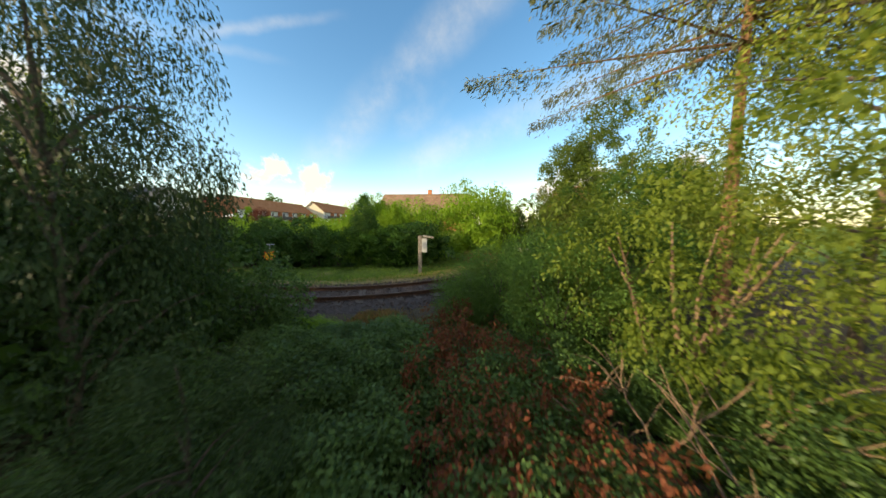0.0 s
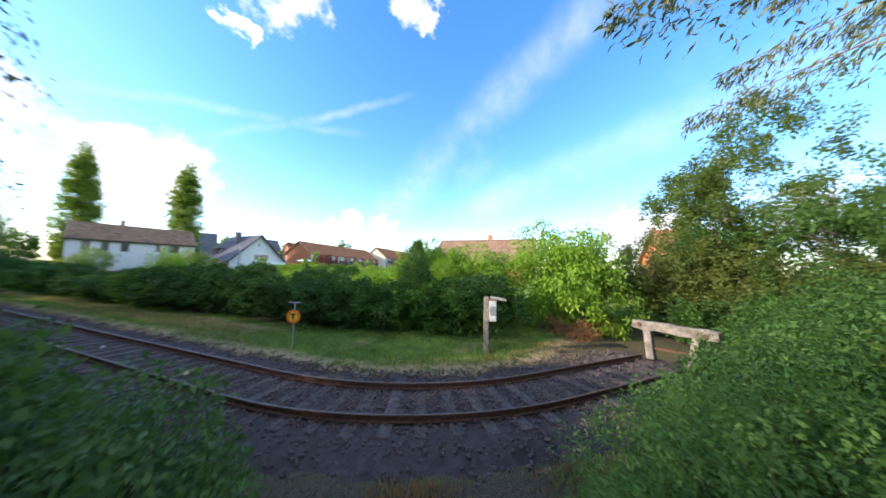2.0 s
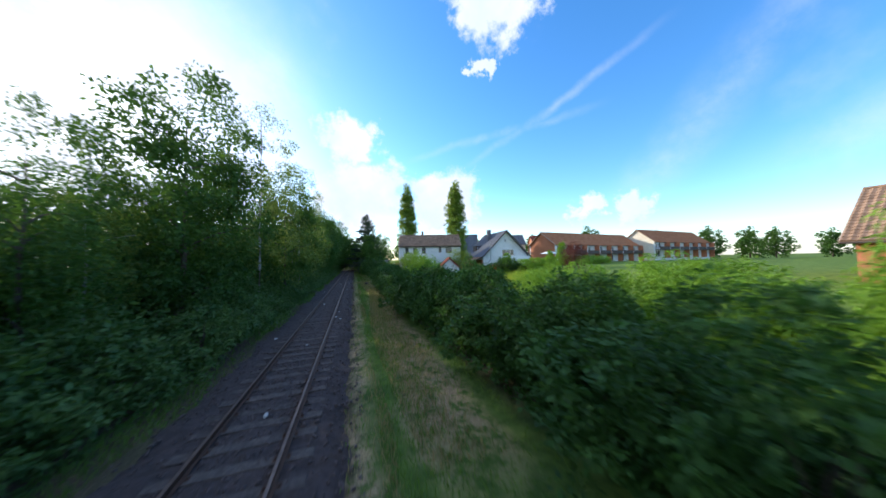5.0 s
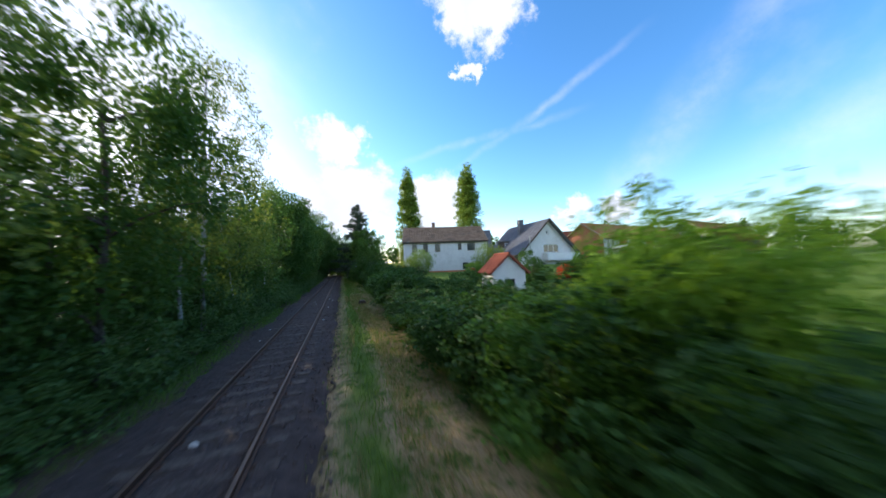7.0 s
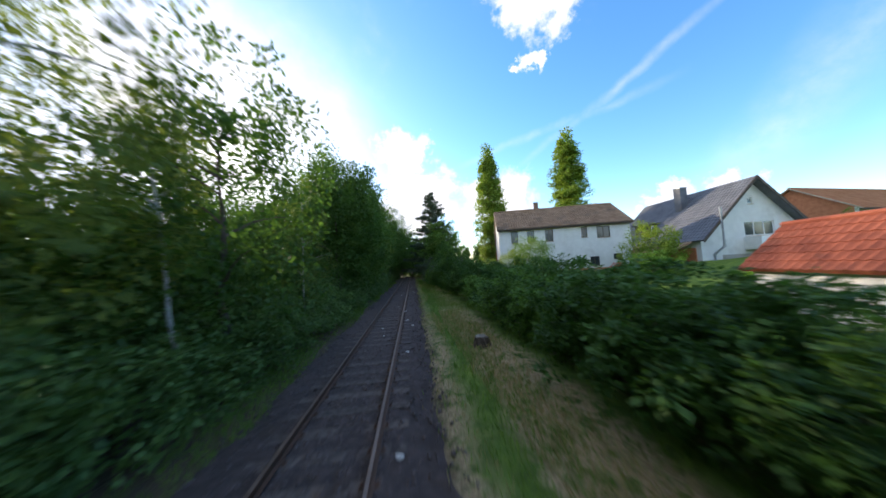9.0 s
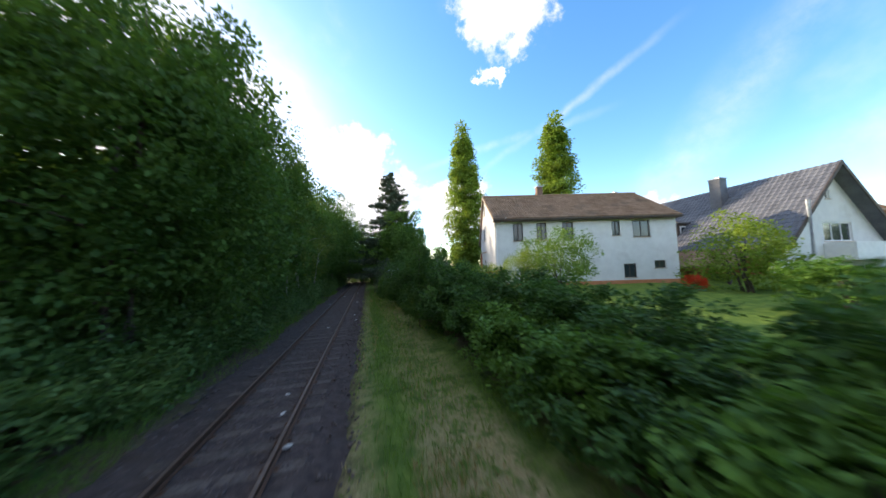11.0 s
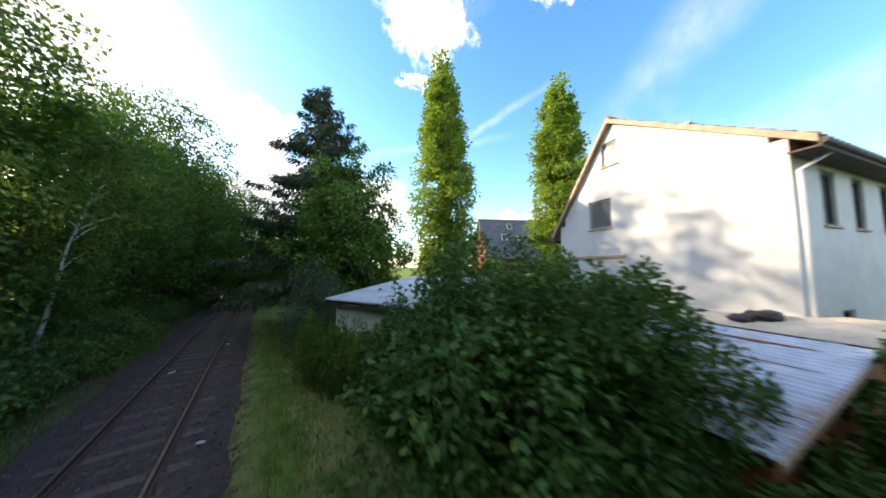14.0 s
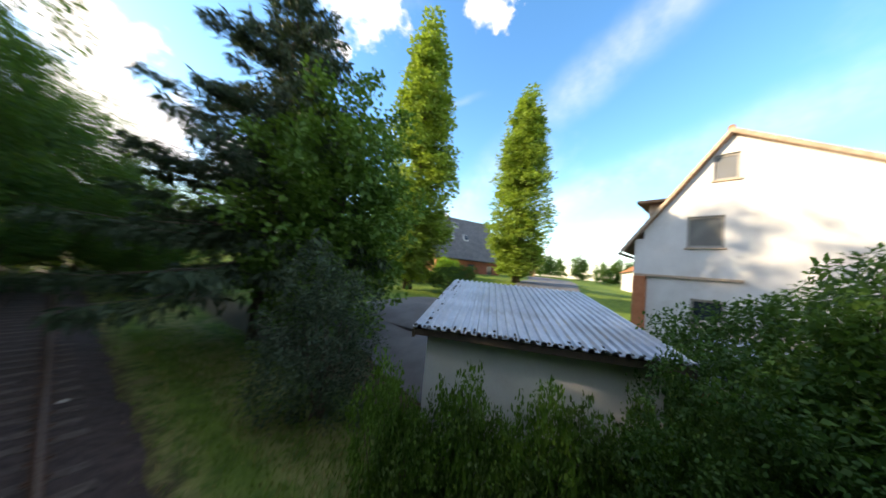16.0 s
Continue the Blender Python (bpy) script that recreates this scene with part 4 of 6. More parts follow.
def build_grey_roof_house():
    m = Matrix.Translation((36.45, 62.7, -1.05)) @ Matrix.Rotation(G_TURN, 4, "Z") @ Matrix.Scale(1.1, 4)
    house = thing("grey_roofed_house", "white gabled house with a steep slate-grey tiled roof", "house", m)
    half, eave, ridge, base, deep = 5.2, 4.9, 10.1, 1.0, 11.5
    holes = [(-0.9, 4.75, 2.0, 6.1), (-0.3, 7.75, 0.15, 8.35), (1.3, 1.9, 3.8, 3.1)]
    part("wall", wall_mesh([(-half, base), (half, base), (half, eave), (0, ridge), (-half, eave)], holes, Matrix()), M_PLASTER, house)
    for i, h in enumerate(holes):
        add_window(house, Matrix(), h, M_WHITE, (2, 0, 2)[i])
    for s in (-1, 1):
        part("wall", box((s * half - (0.3 if s > 0 else 0), 0.3, base), (s * half + (0.3 if s < 0 else 0), deep, eave), 0), M_PLASTER, house)
        link("roof", roof_slope((0, -0.7, ridge + 0.12), (0, deep + 1.2, 0), (s * (half + 0.5), 0, -(half + 0.5)), M_ROOF_DARK, 0.32, 0.42), house)
        a, b = Vector((0, -0.74, ridge + 0.1)), Vector((s * (half + 0.5), -0.74, ridge - half - 0.42))
        bm = bmesh.new()
        vs = [bm.verts.new(p + Vector((0, q * 0.025, w))) for p in (a, b) for q, w in ((-1, -0.26), (1, -0.26), (1, 0.07), (-1, 0.07))]
        for f in ((0, 1, 2, 3), (7, 6, 5, 4), (0, 4, 5, 1), (1, 5, 6, 2), (2, 6, 7, 3), (3, 7, 4, 0)):
            bm.faces.new([vs[i] for i in f])
        part("bargeboard", bm, M_DARKWOOD, house)
    part("wall", wall_mesh([(-half, base), (half, base), (half, eave), (0, ridge), (-half, eave)], [], Matrix.Translation((0, deep, 0)) @ Matrix.Rotation(math.pi, 4, "Z")), M_PLASTER, house)
    balcony = part("balcony", box((-1.1, -1.3, 3.45), (4.95, -0.004, 3.65), 0.01), M_PLASTER, house)
    part("parapet", box((-1.1, -1.3, 3.653), (4.95, -1.18, 4.62), 0.01), M_WHITE, balcony, "white balcony parapet")
    for x in (-1.1, 4.83):
        part("parapet", box((x, -1.177, 3.653), (x + 0.12, -0.004, 4.62), 0.01), M_WHITE, balcony, "white balcony parapet")
    door = part("garage_door", box((-3.3, -0.05, 1.0), (-0.6, -0.004, 3.1), 0.01), M_PALEFRAME, house, "pale grey panelled door")
    for k in range(4):
        part("panel", box((-3.2, -0.075, 1.1 + 0.5 * k), (-0.7, -0.053, 1.53 + 0.5 * k), 0.008), M_PALEFRAME, door)
    side = part("dormer", box((-4.3, 6.6, 5.6), (-2.2, 8.8, 7.1), 0.02), M_DARKWOOD, house, "dark clad dormer on the roof slope")
    part("dormer_roof", box((-4.6, 6.4, 7.103), (-1.9, 9.0, 7.25), 0.01), M_ROOF_DARK, side)
    part("dormer_window", box((-4.1, 6.56, 5.95), (-3.1, 6.597, 6.85), 0.005), M_WHITE, side, "white framed dormer window")
    part("pane", box((-4.0, 6.545, 6.05), (-3.2, 6.557, 6.75)), M_GLASS, side)
    chimney(house, -1.7, 5.0, 7.6, 10.75, 0.8, M_ROOF_DARK)
    part("flue", tube([(-4.35, -0.3, 1.0), (-4.35, -0.3, 3.2), (-3.95, -0.85, 3.9), (-3.95, -0.85, 7.4)], [0.11, 0.11, 0.11, 0.11], 8), M_ZINC, house, "thin steel flue pipe")
    # lean-to over a veranda on the side
    link("lean_to_roof", roof_slope((-half - 0.3, 0.4, eave - 0.35), (0, deep - 1.0, 0), (-3.4, 0, -1.3), M_ROOF_BROWN, 0.32, 0.42), house, "brown tiled lean-to roof")
    part("back_wall", box((-half - 0.12, 0.5, base), (-half - 0.004, deep - 0.7, 3.9)), M_BRICK, house)
    for y in (0.7, 3.9, 7.1, 10.3):
        part("post", box((-half - 3.4, y - 0.08, base), (-half - 3.24, y + 0.08, 3.25), 0.01), M_DARKWOOD, house)


build_grey_roof_house()


def build_red_shed():
    turn = radians(-15)
    shed = thing("garden_shed", "small white shed with a red tiled gable roof", "shed", Matrix.Translation((15.5, 45.5, -0.45)) @ Matrix.Rotation(turn, 4, "Z") @ Matrix.Scale(1.12, 4))
    half, eave, ridge, base, deep = 1.3, 2.38, 3.6, 0.0, 3.2
    holes = [(-0.35, 1.15, 0.45, 1.75)]
    outline = [(-half, base), (half, base), (half, eave), (0, ridge), (-half, eave)]
    part("wall", wall_mesh(outline, holes, Matrix(), 0.2), M_PLASTER, shed)
    add_window(shed, Matrix(), holes[0], M_FRAME, 1)
    part("wall", wall_mesh(outline, [], Matrix.Translation((0, deep, 0)) @ Matrix.Rotation(math.pi, 4, "Z"), 0.2), M_PLASTER, shed)
    for s in (-1, 1):
        part("wall", box((s * half - (0.2 if s > 0 else 0), 0.2, base), (s * half + (0.2 if s < 0 else 0), deep - 0.2, eave)), M_PLASTER, shed)
        link("roof", roof_slope((0, -0.22, ridge + 0.1), (0, deep + 0.44, 0), (s * (half + 0.3), 0, -(half + 0.3) * 0.945), M_ROOF_RED, 0.24, 0.34), shed)
    part("ridge_cap", tube([(0, -0.22, ridge + 0.12), (0, deep + 0.22, ridge + 0.12)], [0.09, 0.09], 8), M_ROOF_RED, shed)


build_red_shed()


def build_terrace(name, corner, turn, length, eave, ridge, gable, label):
    width, n = 9.5, max(1, round(length / 5.4))
    front = []
    for k in range(n):
        a = k * length / n
        front += [(a + 0.5, eave - 2.05, a + 1.5, eave - 0.5), (a + 2.2, eave - 2.05, a + 3.2, eave - 0.5), (a + 0.6, eave - 4.8, a + 2.8, eave - 2.9)]
    house = gabled_house(name, label, corner, turn, length, width, 1.0, eave, ridge, M_PLASTER, M_ROOF_RUST, front=front, gable=gable, frame=M_WHITE)
    for k in range(n):
        a = k * length / n
        slab = part("balcony", box((a + 0.15, -1.5, eave - 2.75), (a + length / n - 0.5, -0.004, eave - 2.6), 0.01), M_DARKWOOD, house, "balcony with dark railing boards")
        part("railing", box((a + 0.15, -1.5, eave - 2.59), (a + length / n - 0.5, -1.42, eave - 1.7), 0.01), M_DARKWOOD, slab)
        part("divider", box((a + length / n - 0.3, -1.4, eave - 5.2), (a + length / n - 0.14, -0.004, eave - 0.2), 0.01), M_BRICK, house)


build_terrace("brick_terrace", (52.2, 63.5), radians(5), 36.5, 7.0, 10.4, M_BRICK, "long terrace with an orange brick gable and rust-brown roof")
build_terrace("cream_terrace", (89.0, 62.3), radians(5), 34.5, 8.0, 11.85, M_CREAM, "terrace with a cream rendered gable and rust-brown roof")
far_house = gabled_house("brown_roofed_house", "brick house with a broad brown tiled roof behind the hedge", (30.4, 16.0), radians(-88), 14.0, 9.5, 1.0, 4.4, 7.7, M_BRICK, M_ROOF_BROWN, front=[(2, 2.4, 3.5, 3.8), (9, 2.4, 10.5, 3.8)], left=[(4.0, 5.0, 5.2, 6.2)])
chimney(far_house, 7.6, 5.2, 7.2, 8.62, 0.7)
gabled_house("brick_house", "orange brick gabled house half hidden by trees", (37.0, -16.3), radians(88), 4.5, 10.0, 1.0, 4.8, 8.1, M_BRICK, M_ROOF_RUST, left=[(4, 5.6, 5.3, 6.8)])
corner_house = gabled_house("dark_roofed_house", "red brick house with a dark tiled roof and skylights", (33.5, 101.5), radians(-28), 13.0, 10.0, 1.5, 5.9, 12.8, M_REDBRICK, M_ROOF_DARK, front=[(2.0, 3.2, 3.4, 4.7), (6.0, 3.2, 7.4, 4.7), (10, 3.2, 11.2, 4.7)], right=[(4, 8, 5.4, 9.4)])
for a, y in ((3.6, 2.3), (6.6, 2.3), (5.2, 3.9)):
    tilt = Matrix.Translation((a, y, 5.9 + y * 1.38 + 0.2)) @ Matrix.Rotation(math.atan(1.38), 4, "X")
    sky_light = part("skylight", box((-0.45, -0.65, -0.08), (0.45, 0.65, 0.1), 0.01, tilt), M_WHITE, corner_house, "white framed skylight")
    part("pane", box((-0.36, -0.55, 0.103), (0.36, 0.55, 0.112), 0, tilt), M_GLASS, sky_light)
gabled_house("small_far_house", "far brick house with a red roof by the road", (78.0, 104.0), radians(-20), 12.0, 9.0, 1.5, 9.5, 13.5, M_BRICK, M_ROOF_RED)
gabled_house("small_far_house", "far rendered house with a dark roof by the road", (70.0, 118.0), radians(-15), 12.0, 9.0, 1.5, 10.5, 15.0, M_CREAM, M_ROOF_DARK)


def build_garage():
    o = Vector((4.55, 81.4, 0))
    a, b = Vector((0.391, -0.92, 0)), Vector((0.92, 0.391, 0))
    m = Matrix.Translation(o) @ Matrix(((a.x, b.x, 0, 0), (a.y, b.y, 0, 0), (0, 0, 1, 0), (0, 0, 0, 1)))
    garage = thing("garage", "low white garage with a pale ribbed sheet roof", "garage", m)
    w, d, z0, z1 = 4.3, 4.9, 2.76, 3.42
    for lo, hi, top in (((0.1, 0.12), (w - 0.1, 0.32), z0), ((0.1, d - 0.32), (w - 0.1, d - 0.12), z1), ((0.1, 0.323), (0.3, d - 0.323), z0), ((w - 0.3, 0.323), (w - 0.1, d - 0.323), z0)):
        part("wall", box((*lo, -0.3), (*hi, top - 0.1), 0.005), M_PLASTER, garage)
    ribs, verts, faces = 25, [], []
    pitch = (w + 0.24) / ribs
    profile = [(k * pitch + u * pitch - 0.12, h) for k in range(ribs) for u, h in ((0.0, 0.0), (0.42, 0.0), (0.54, 0.05), (0.86, 0.05))] + [(w + 0.12, 0.0)]
    cols = len(profile) - 1
    for x, h in profile:
        for y, z in ((-0.25, z0), (d / 2, (z0 + z1) / 2 + 0.02), (d + 0.2, z1)):
            verts += [(x, y, z + h), (x, y, z + h - 0.012)]
    for k in range(cols):
        p, q = 6 * k, 6 * k + 6
        for r in (0, 2):
            faces += [(p + r, q + r, q + r + 2, p + r + 2), (p + r + 1, p + r + 3, q + r + 3, q + r + 1)]
        faces += [(p, p + 1, q + 1, q), (p + 4, q + 4, q + 5, p + 5)]
    rng = random.Random(12)
    bm = bmesh.new()
    for k in range(ribs):
        for row in range(2):
            if row and rng.random() < 0.55:
                continue
            c = Vector((k * pitch + 0.2 * pitch - 0.12, -0.2 + 0.16 * row + rng.uniform(0, 0.08), 0))
            c.z = z0 + (c.y + 0.25) * (z1 - z0) / (d + 0.45) + 0.008
            bmesh.ops.create_icosphere(bm, subdivisions=1, radius=1.0, matrix=Matrix.Translation(c) @ Matrix.Diagonal((0.034 * rng.uniform(0.7, 1.1), rng.uniform(0.05, 0.12), 0.016, 1)))
    for k in range(40):
        c = Vector((rng.uniform(-0.1, 0.25), rng.uniform(0.2, d), 0))
        c.z = z0 + (c.y + 0.25) * (z1 - z0) / (d + 0.45) + 0.012
        bmesh.ops.create_icosphere(bm, subdivisions=1, radius=1.0, matrix=Matrix.Translation(c) @ Matrix.Diagonal((0.045, rng.uniform(0.05, 0.14), 0.018, 1)))
    tagged(part("moss", bm, M_MOSS, garage), kind="stuff")
    me = bpy.data.meshes.new("roof")
    me.from_pydata(verts, [], faces)
    me.materials.append(M_CORRUGATED)
    link("roof", me, garage, "blue-white ribbed sheet roof")
    part("fascia", box((-0.1, -0.18, z0 - 0.17), (w + 0.1, -0.13, z0 - 0.045), 0.005), M_DARKWOOD, garage)
    for x in (-0.14, w + 0.09):
        part("fascia", box((x, -0.2, -0.17), (x + 0.05, d + 0.1, -0.03), 0.0, Matrix.Translation((0, 0, z0 - 0.02)) @ Matrix.Rotation(math.atan2(z1 - z0, d), 4, "X")), M_DARKWOOD, garage)


build_garage()


def corrugated(w0, w1, z0, z1, length, waves, mat_amp=0.028):
    """A sheet across from (w0, z0) to (w1, z1), its ridges running along y."""
    cols, verts, faces = waves * 6, [], []
    for k in range(cols + 1):
        x, z = w0 + (w1 - w0) * k / cols, z0 + (z1 - z0) * k / cols + mat_amp * math.sin(k * math.tau / 6)
        verts += [(x, 0, z), (x, length, z), (x, length, z - 0.014), (x, 0, z - 0.014)]
    for k in range(cols):
        p = 4 * k
        faces += [(p, p + 4, p + 5, p + 1), (p + 2, p + 6, p + 7, p + 3), (p, p + 3, p + 7, p + 4), (p + 1, p + 5, p + 6, p + 2)]
    faces += [(0, 1, 2, 3), (4 * cols, 4 * cols + 3, 4 * cols + 2, 4 * cols + 1)]
    me = bpy.data.meshes.new("roof")
    me.from_pydata(verts, [], faces)
    return me


def build_lean_to():
    m = Matrix.Translation((6.9, 71.15, 0)) @ Matrix.Rotation(radians(-14), 4, "Z")
    hut = thing("wood_store", "low brick wood store with a rusty corrugated sheet roof", "shed", m)
    me = corrugated(-0.2, 3.5, 1.95, 2.62, 6.0, 26)
    me.materials.append(M_RUSTSHEET)
    link("roof", me, hut, "blue-white corrugated sheets with rust streaks")
    rng = random.Random(3)
    for k, (x, y0, y1) in enumerate(((0.35, 0.1, 2.2), (0.75, 0.0, 3.4), (1.45, 0.6, 4.6), (2.05, 0.2, 3.0), (2.3, 2.8, 5.7), (2.9, 0.4, 2.0), (3.2, 1.8, 5.2))):
        bm = bmesh.new()
        c = round((x + 0.2) * 26 / 3.7 - 0.25) + 0.25
        x = -0.2 + c * 3.7 / 26
        z = 1.95 + (x + 0.2) * 0.67 / 3.7 + 0.0325
        n, wide = 14, rng.uniform(0.04, 0.075)
        rows = [[bm.verts.new((x + e * wide * rng.uniform(0.5, 1.2) * math.sin(math.pi * (i + 0.7) / (n + 1.4)), y0 + (y1 - y0) * i / n, z - 0.012 * abs(e))) for e in (-1, 0, 1)] for i in range(n + 1)]
        for p, q in zip(rows, rows[1:]):
            for j in (0, 1):
                bm.faces.new((p[j], p[j + 1], q[j + 1], q[j]))
        bmesh.ops.solidify(bm, geom=bm.faces[:], thickness=0.004)
        part("rust_streak", bm, M_RUSTED, hut, "orange-brown rust streak")
    me = corrugated(3.5, 5.6, 2.66, 2.86, 6.0, 16)
    me.materials.append(M_PALESHEET)
    link("roof", me, hut, "pale beige corrugated sheets")
    part("wall", wall_mesh([(0.1, 0.0), (5.4, 0.0), (5.4, 2.7), (3.5, 2.55), (0.1, 1.92)], [], Matrix.Translation((0, 0.15, 0)), 0.2), M_BRICK, hut, "red brick end wall")
    part("wall", box((0.0, 0.36, 0.0), (0.2, 5.8, 1.9)), M_BRICK, hut)
    part("verge_board", box((-0.2, -0.03, -0.11), (3.55, 0.0, -0.02), 0.0, Matrix.Translation((0, 0, 1.98)) @ Matrix.Rotation(-math.atan2(0.67, 3.7), 4, "Y")), M_FASCIA, hut)
    for k, (x, y, r) in enumerate(((4.5, 1.5, 0.34), (4.1, 1.7, 0.26))):
        bm = bmesh.new()
        bmesh.ops.create_icosphere(bm, subdivisions=2, radius=r, matrix=Matrix.Translation((x, y, 2.83 - 0.05 * k)) @ Matrix.Diagonal((1.2, 0.9, 0.42, 1)))
        rng = random.Random(k)
        for v in bm.verts:
            v.co += Vector((rng.uniform(-1, 1), rng.uniform(-1, 1), rng.uniform(-1, 1))) * 0.03
        ob = finish(bm, "tarpaulin_bundle", M_BLACK)
        ob.matrix_basis = m
        tagged(ob, "crumpled dark tarpaulin bundle lying on the shed roof", "tarpaulin")


build_lean_to()


def build_road():
    pts = [(10.0, 85.5), (18.0, 85.0), (30.0, 84.6), (45.0, 86.5), (65.0, 92.0), (95.0, 103.0)]
    bm = bmesh.new()
    prev = None
    dense = []
    for p, q in zip(pts, pts[1:]):
        dense += [Vector(p).lerp(Vector(q), k / 12) for k in range(12)]
    dense.append(Vector(pts[-1]))
    for i, p in enumerate(dense):
        d = (dense[min(i + 1, len(dense) - 1)] - dense[max(i - 1, 0)]).normalized()
        s = Vector((d.y, -d.x))
        row = [bm.verts.new((*(p + s * w), max(ground_z(*(p + s * v)) for v in (-3.6, 0, 3.6)) + 0.05)) for w in (-3.6, 0.0, 3.6)]
        if prev:
            for k in (0, 1):
                bm.faces.new((prev[k], prev[k + 1], row[k + 1], row[k]))
        prev = row
    tagged(finish(bm, "road", M_ASPHALT), "grey asphalt side street between the houses", "road", kind="structure")
    bm = bmesh.new()
    bmesh.ops.create_grid(bm, x_segments=12, y_segments=12, size=0.5, matrix=Matrix.Translation((14.0, 85.2, 0)) @ Matrix.Rotation(W_TURN, 4, "Z") @ Matrix.Diagonal((13.0, 11.0, 1, 1)))
    for v in bm.verts:
        v.co.z = ground_z(v.co.x, v.co.y) + 0.035
    tagged(finish(bm, "yard_paving", M_ASPHALT), "grey paved yard beside the white house", "pavement", kind="structure")


build_road()


def build_parasol():
    x, y = 38.5, 50.5
    p = thing("garden_parasol", "open white garden parasol on a pole", "parasol", pose(x, y, ground_z(x, y)))
    part("pole", tube([(0, 0, -0.1), (0, 0, 2.75)], [0.03, 0.03], 8), M_ZINC, p)
    bm = bmesh.new()
    bmesh.ops.create_cone(bm, cap_ends=False, segments=10, radius1=1.9, radius2=0.03, depth=0.55, matrix=Matrix.Translation((0, 0, 2.5)))
    bmesh.ops.solidify(bm, geom=bm.faces[:], thickness=0.015)
    part("canopy", bm, M_WHITE, p)


build_parasol()

# ---- plants ----
HEDGE = [shrub_kind(20 + k, (L_HEDGE, L_HEDGE, L_FRESH, L_HEDGE)[k], 1.15, 2.5, 150, 56, 0.115, 0.064, 0.36, clump=0.2) for k in range(4)]
BRAMBLE = [shrub_kind(40 + k, L_BRAMBLE, 1.2, 1.9, 70, 36, 0.14, 0.09, 0.22) for k in range(3)]
LOWBRAMBLE = [shrub_kind(42 + k, L_BRAMBLE, 1.2, 1.9, 110, 70, 0.085, 0.055, 0.22) for k in range(2)]
THICKET = [shrub_kind(45 + k, L_WOOD, 1.2, 1.9, 60, 26, 0.17, 0.11, 0.25) for k in range(3)]
WOODS = [tree_kind(60, L_WOOD, M_BARK, 13.0, 1.6, 3.4, 190, 88, 0.21, 0.13, trunk=0.16, clump=0.25, bump=0.22),
         tree_kind(61, L_WOOD, M_BARK, 15.0, 2.2, 3.8, 200, 70, 0.21, 0.125, trunk=0.18, clump=0.25, bump=0.25),
         tree_kind(62, L_BIRCH, M_BIRCH, 12.5, 2.4, 2.4, 130, 60, 0.14, 0.075, trunk=0.12, clump=0.24, bump=0.25, hang=1.1),
         tree_kind(63, L_WOOD, M_BARK, 9.5, 0.8, 2.9, 150, 62, 0.19, 0.11, trunk=0.13, clump=0.24, bump=0.25)]

LEANING = tree_kind(64, L_BIRCH, M_BIRCH, 12.0, 3.2, 1.7, 80, 60, 0.14, 0.07, lean=0.16, trunk=0.10, clump=0.3, bump=0.3, hang=1.2)
BACKWOOD = tree_kind(66, L_WOOD, M_BARK, 10.0, 0.3, 3.6, 110, 28, 0.42, 0.27, trunk=0.2, clump=0.26, bump=0.22, shell=0.7)


def hedge_front(y):
    """Where the hedge's face stands."""
    return 5.25 + 0.3 * math.sin(y * 0.13) + max(0.0, 10.0 - y) * 0.45


def build_hedge():
    rng = random.Random(11)
    y = 4.5
    while y < 76.5:
        h = 2.8 if y < 28 else 2.8 - 0.3 * smooth((y - 28) / 9) + 0.2 * smooth((y - 63) / 3)
        h *= rng.uniform(0.78, 1.15) * (0.62 if 35.2 < y < 38.8 else 0.85 if 38.8 <= y < 42 else 1.04 if 42 < y < 48 else 0.76 if 54.5 < y < 59.5 else 1.0)
        if 28.4 < y < 31.4:
            h = 2.9
        if 24.5 < y < 28.4:
            h *= 0.85
        if 62 < y < 68:
            h = 2.45 if y < 64.2 else 3.1
        fresh = y < 13
        for row in (0, 1):
            if 69.3 < y < 72.6:
                continue
            x = hedge_front(y) + 1.15 + row * 1.5 + rng.uniform(-0.15, 0.15)
            if row and rng.random() < 0.35:
                continue
            plant("hedge_shrub", "dense dark green hedge shrub beside the grass verge", "shrub", HEDGE[2] if fresh and rng.random() < 0.4 else rng.choice(HEDGE), at(x, y, rng.uniform(0, 6.28), rng.uniform(1.15, 1.5), (h + 0.15 * row) / 2.5), "hedge along the line")
        y += rng.uniform(1.5, 2.1)


build_hedge()


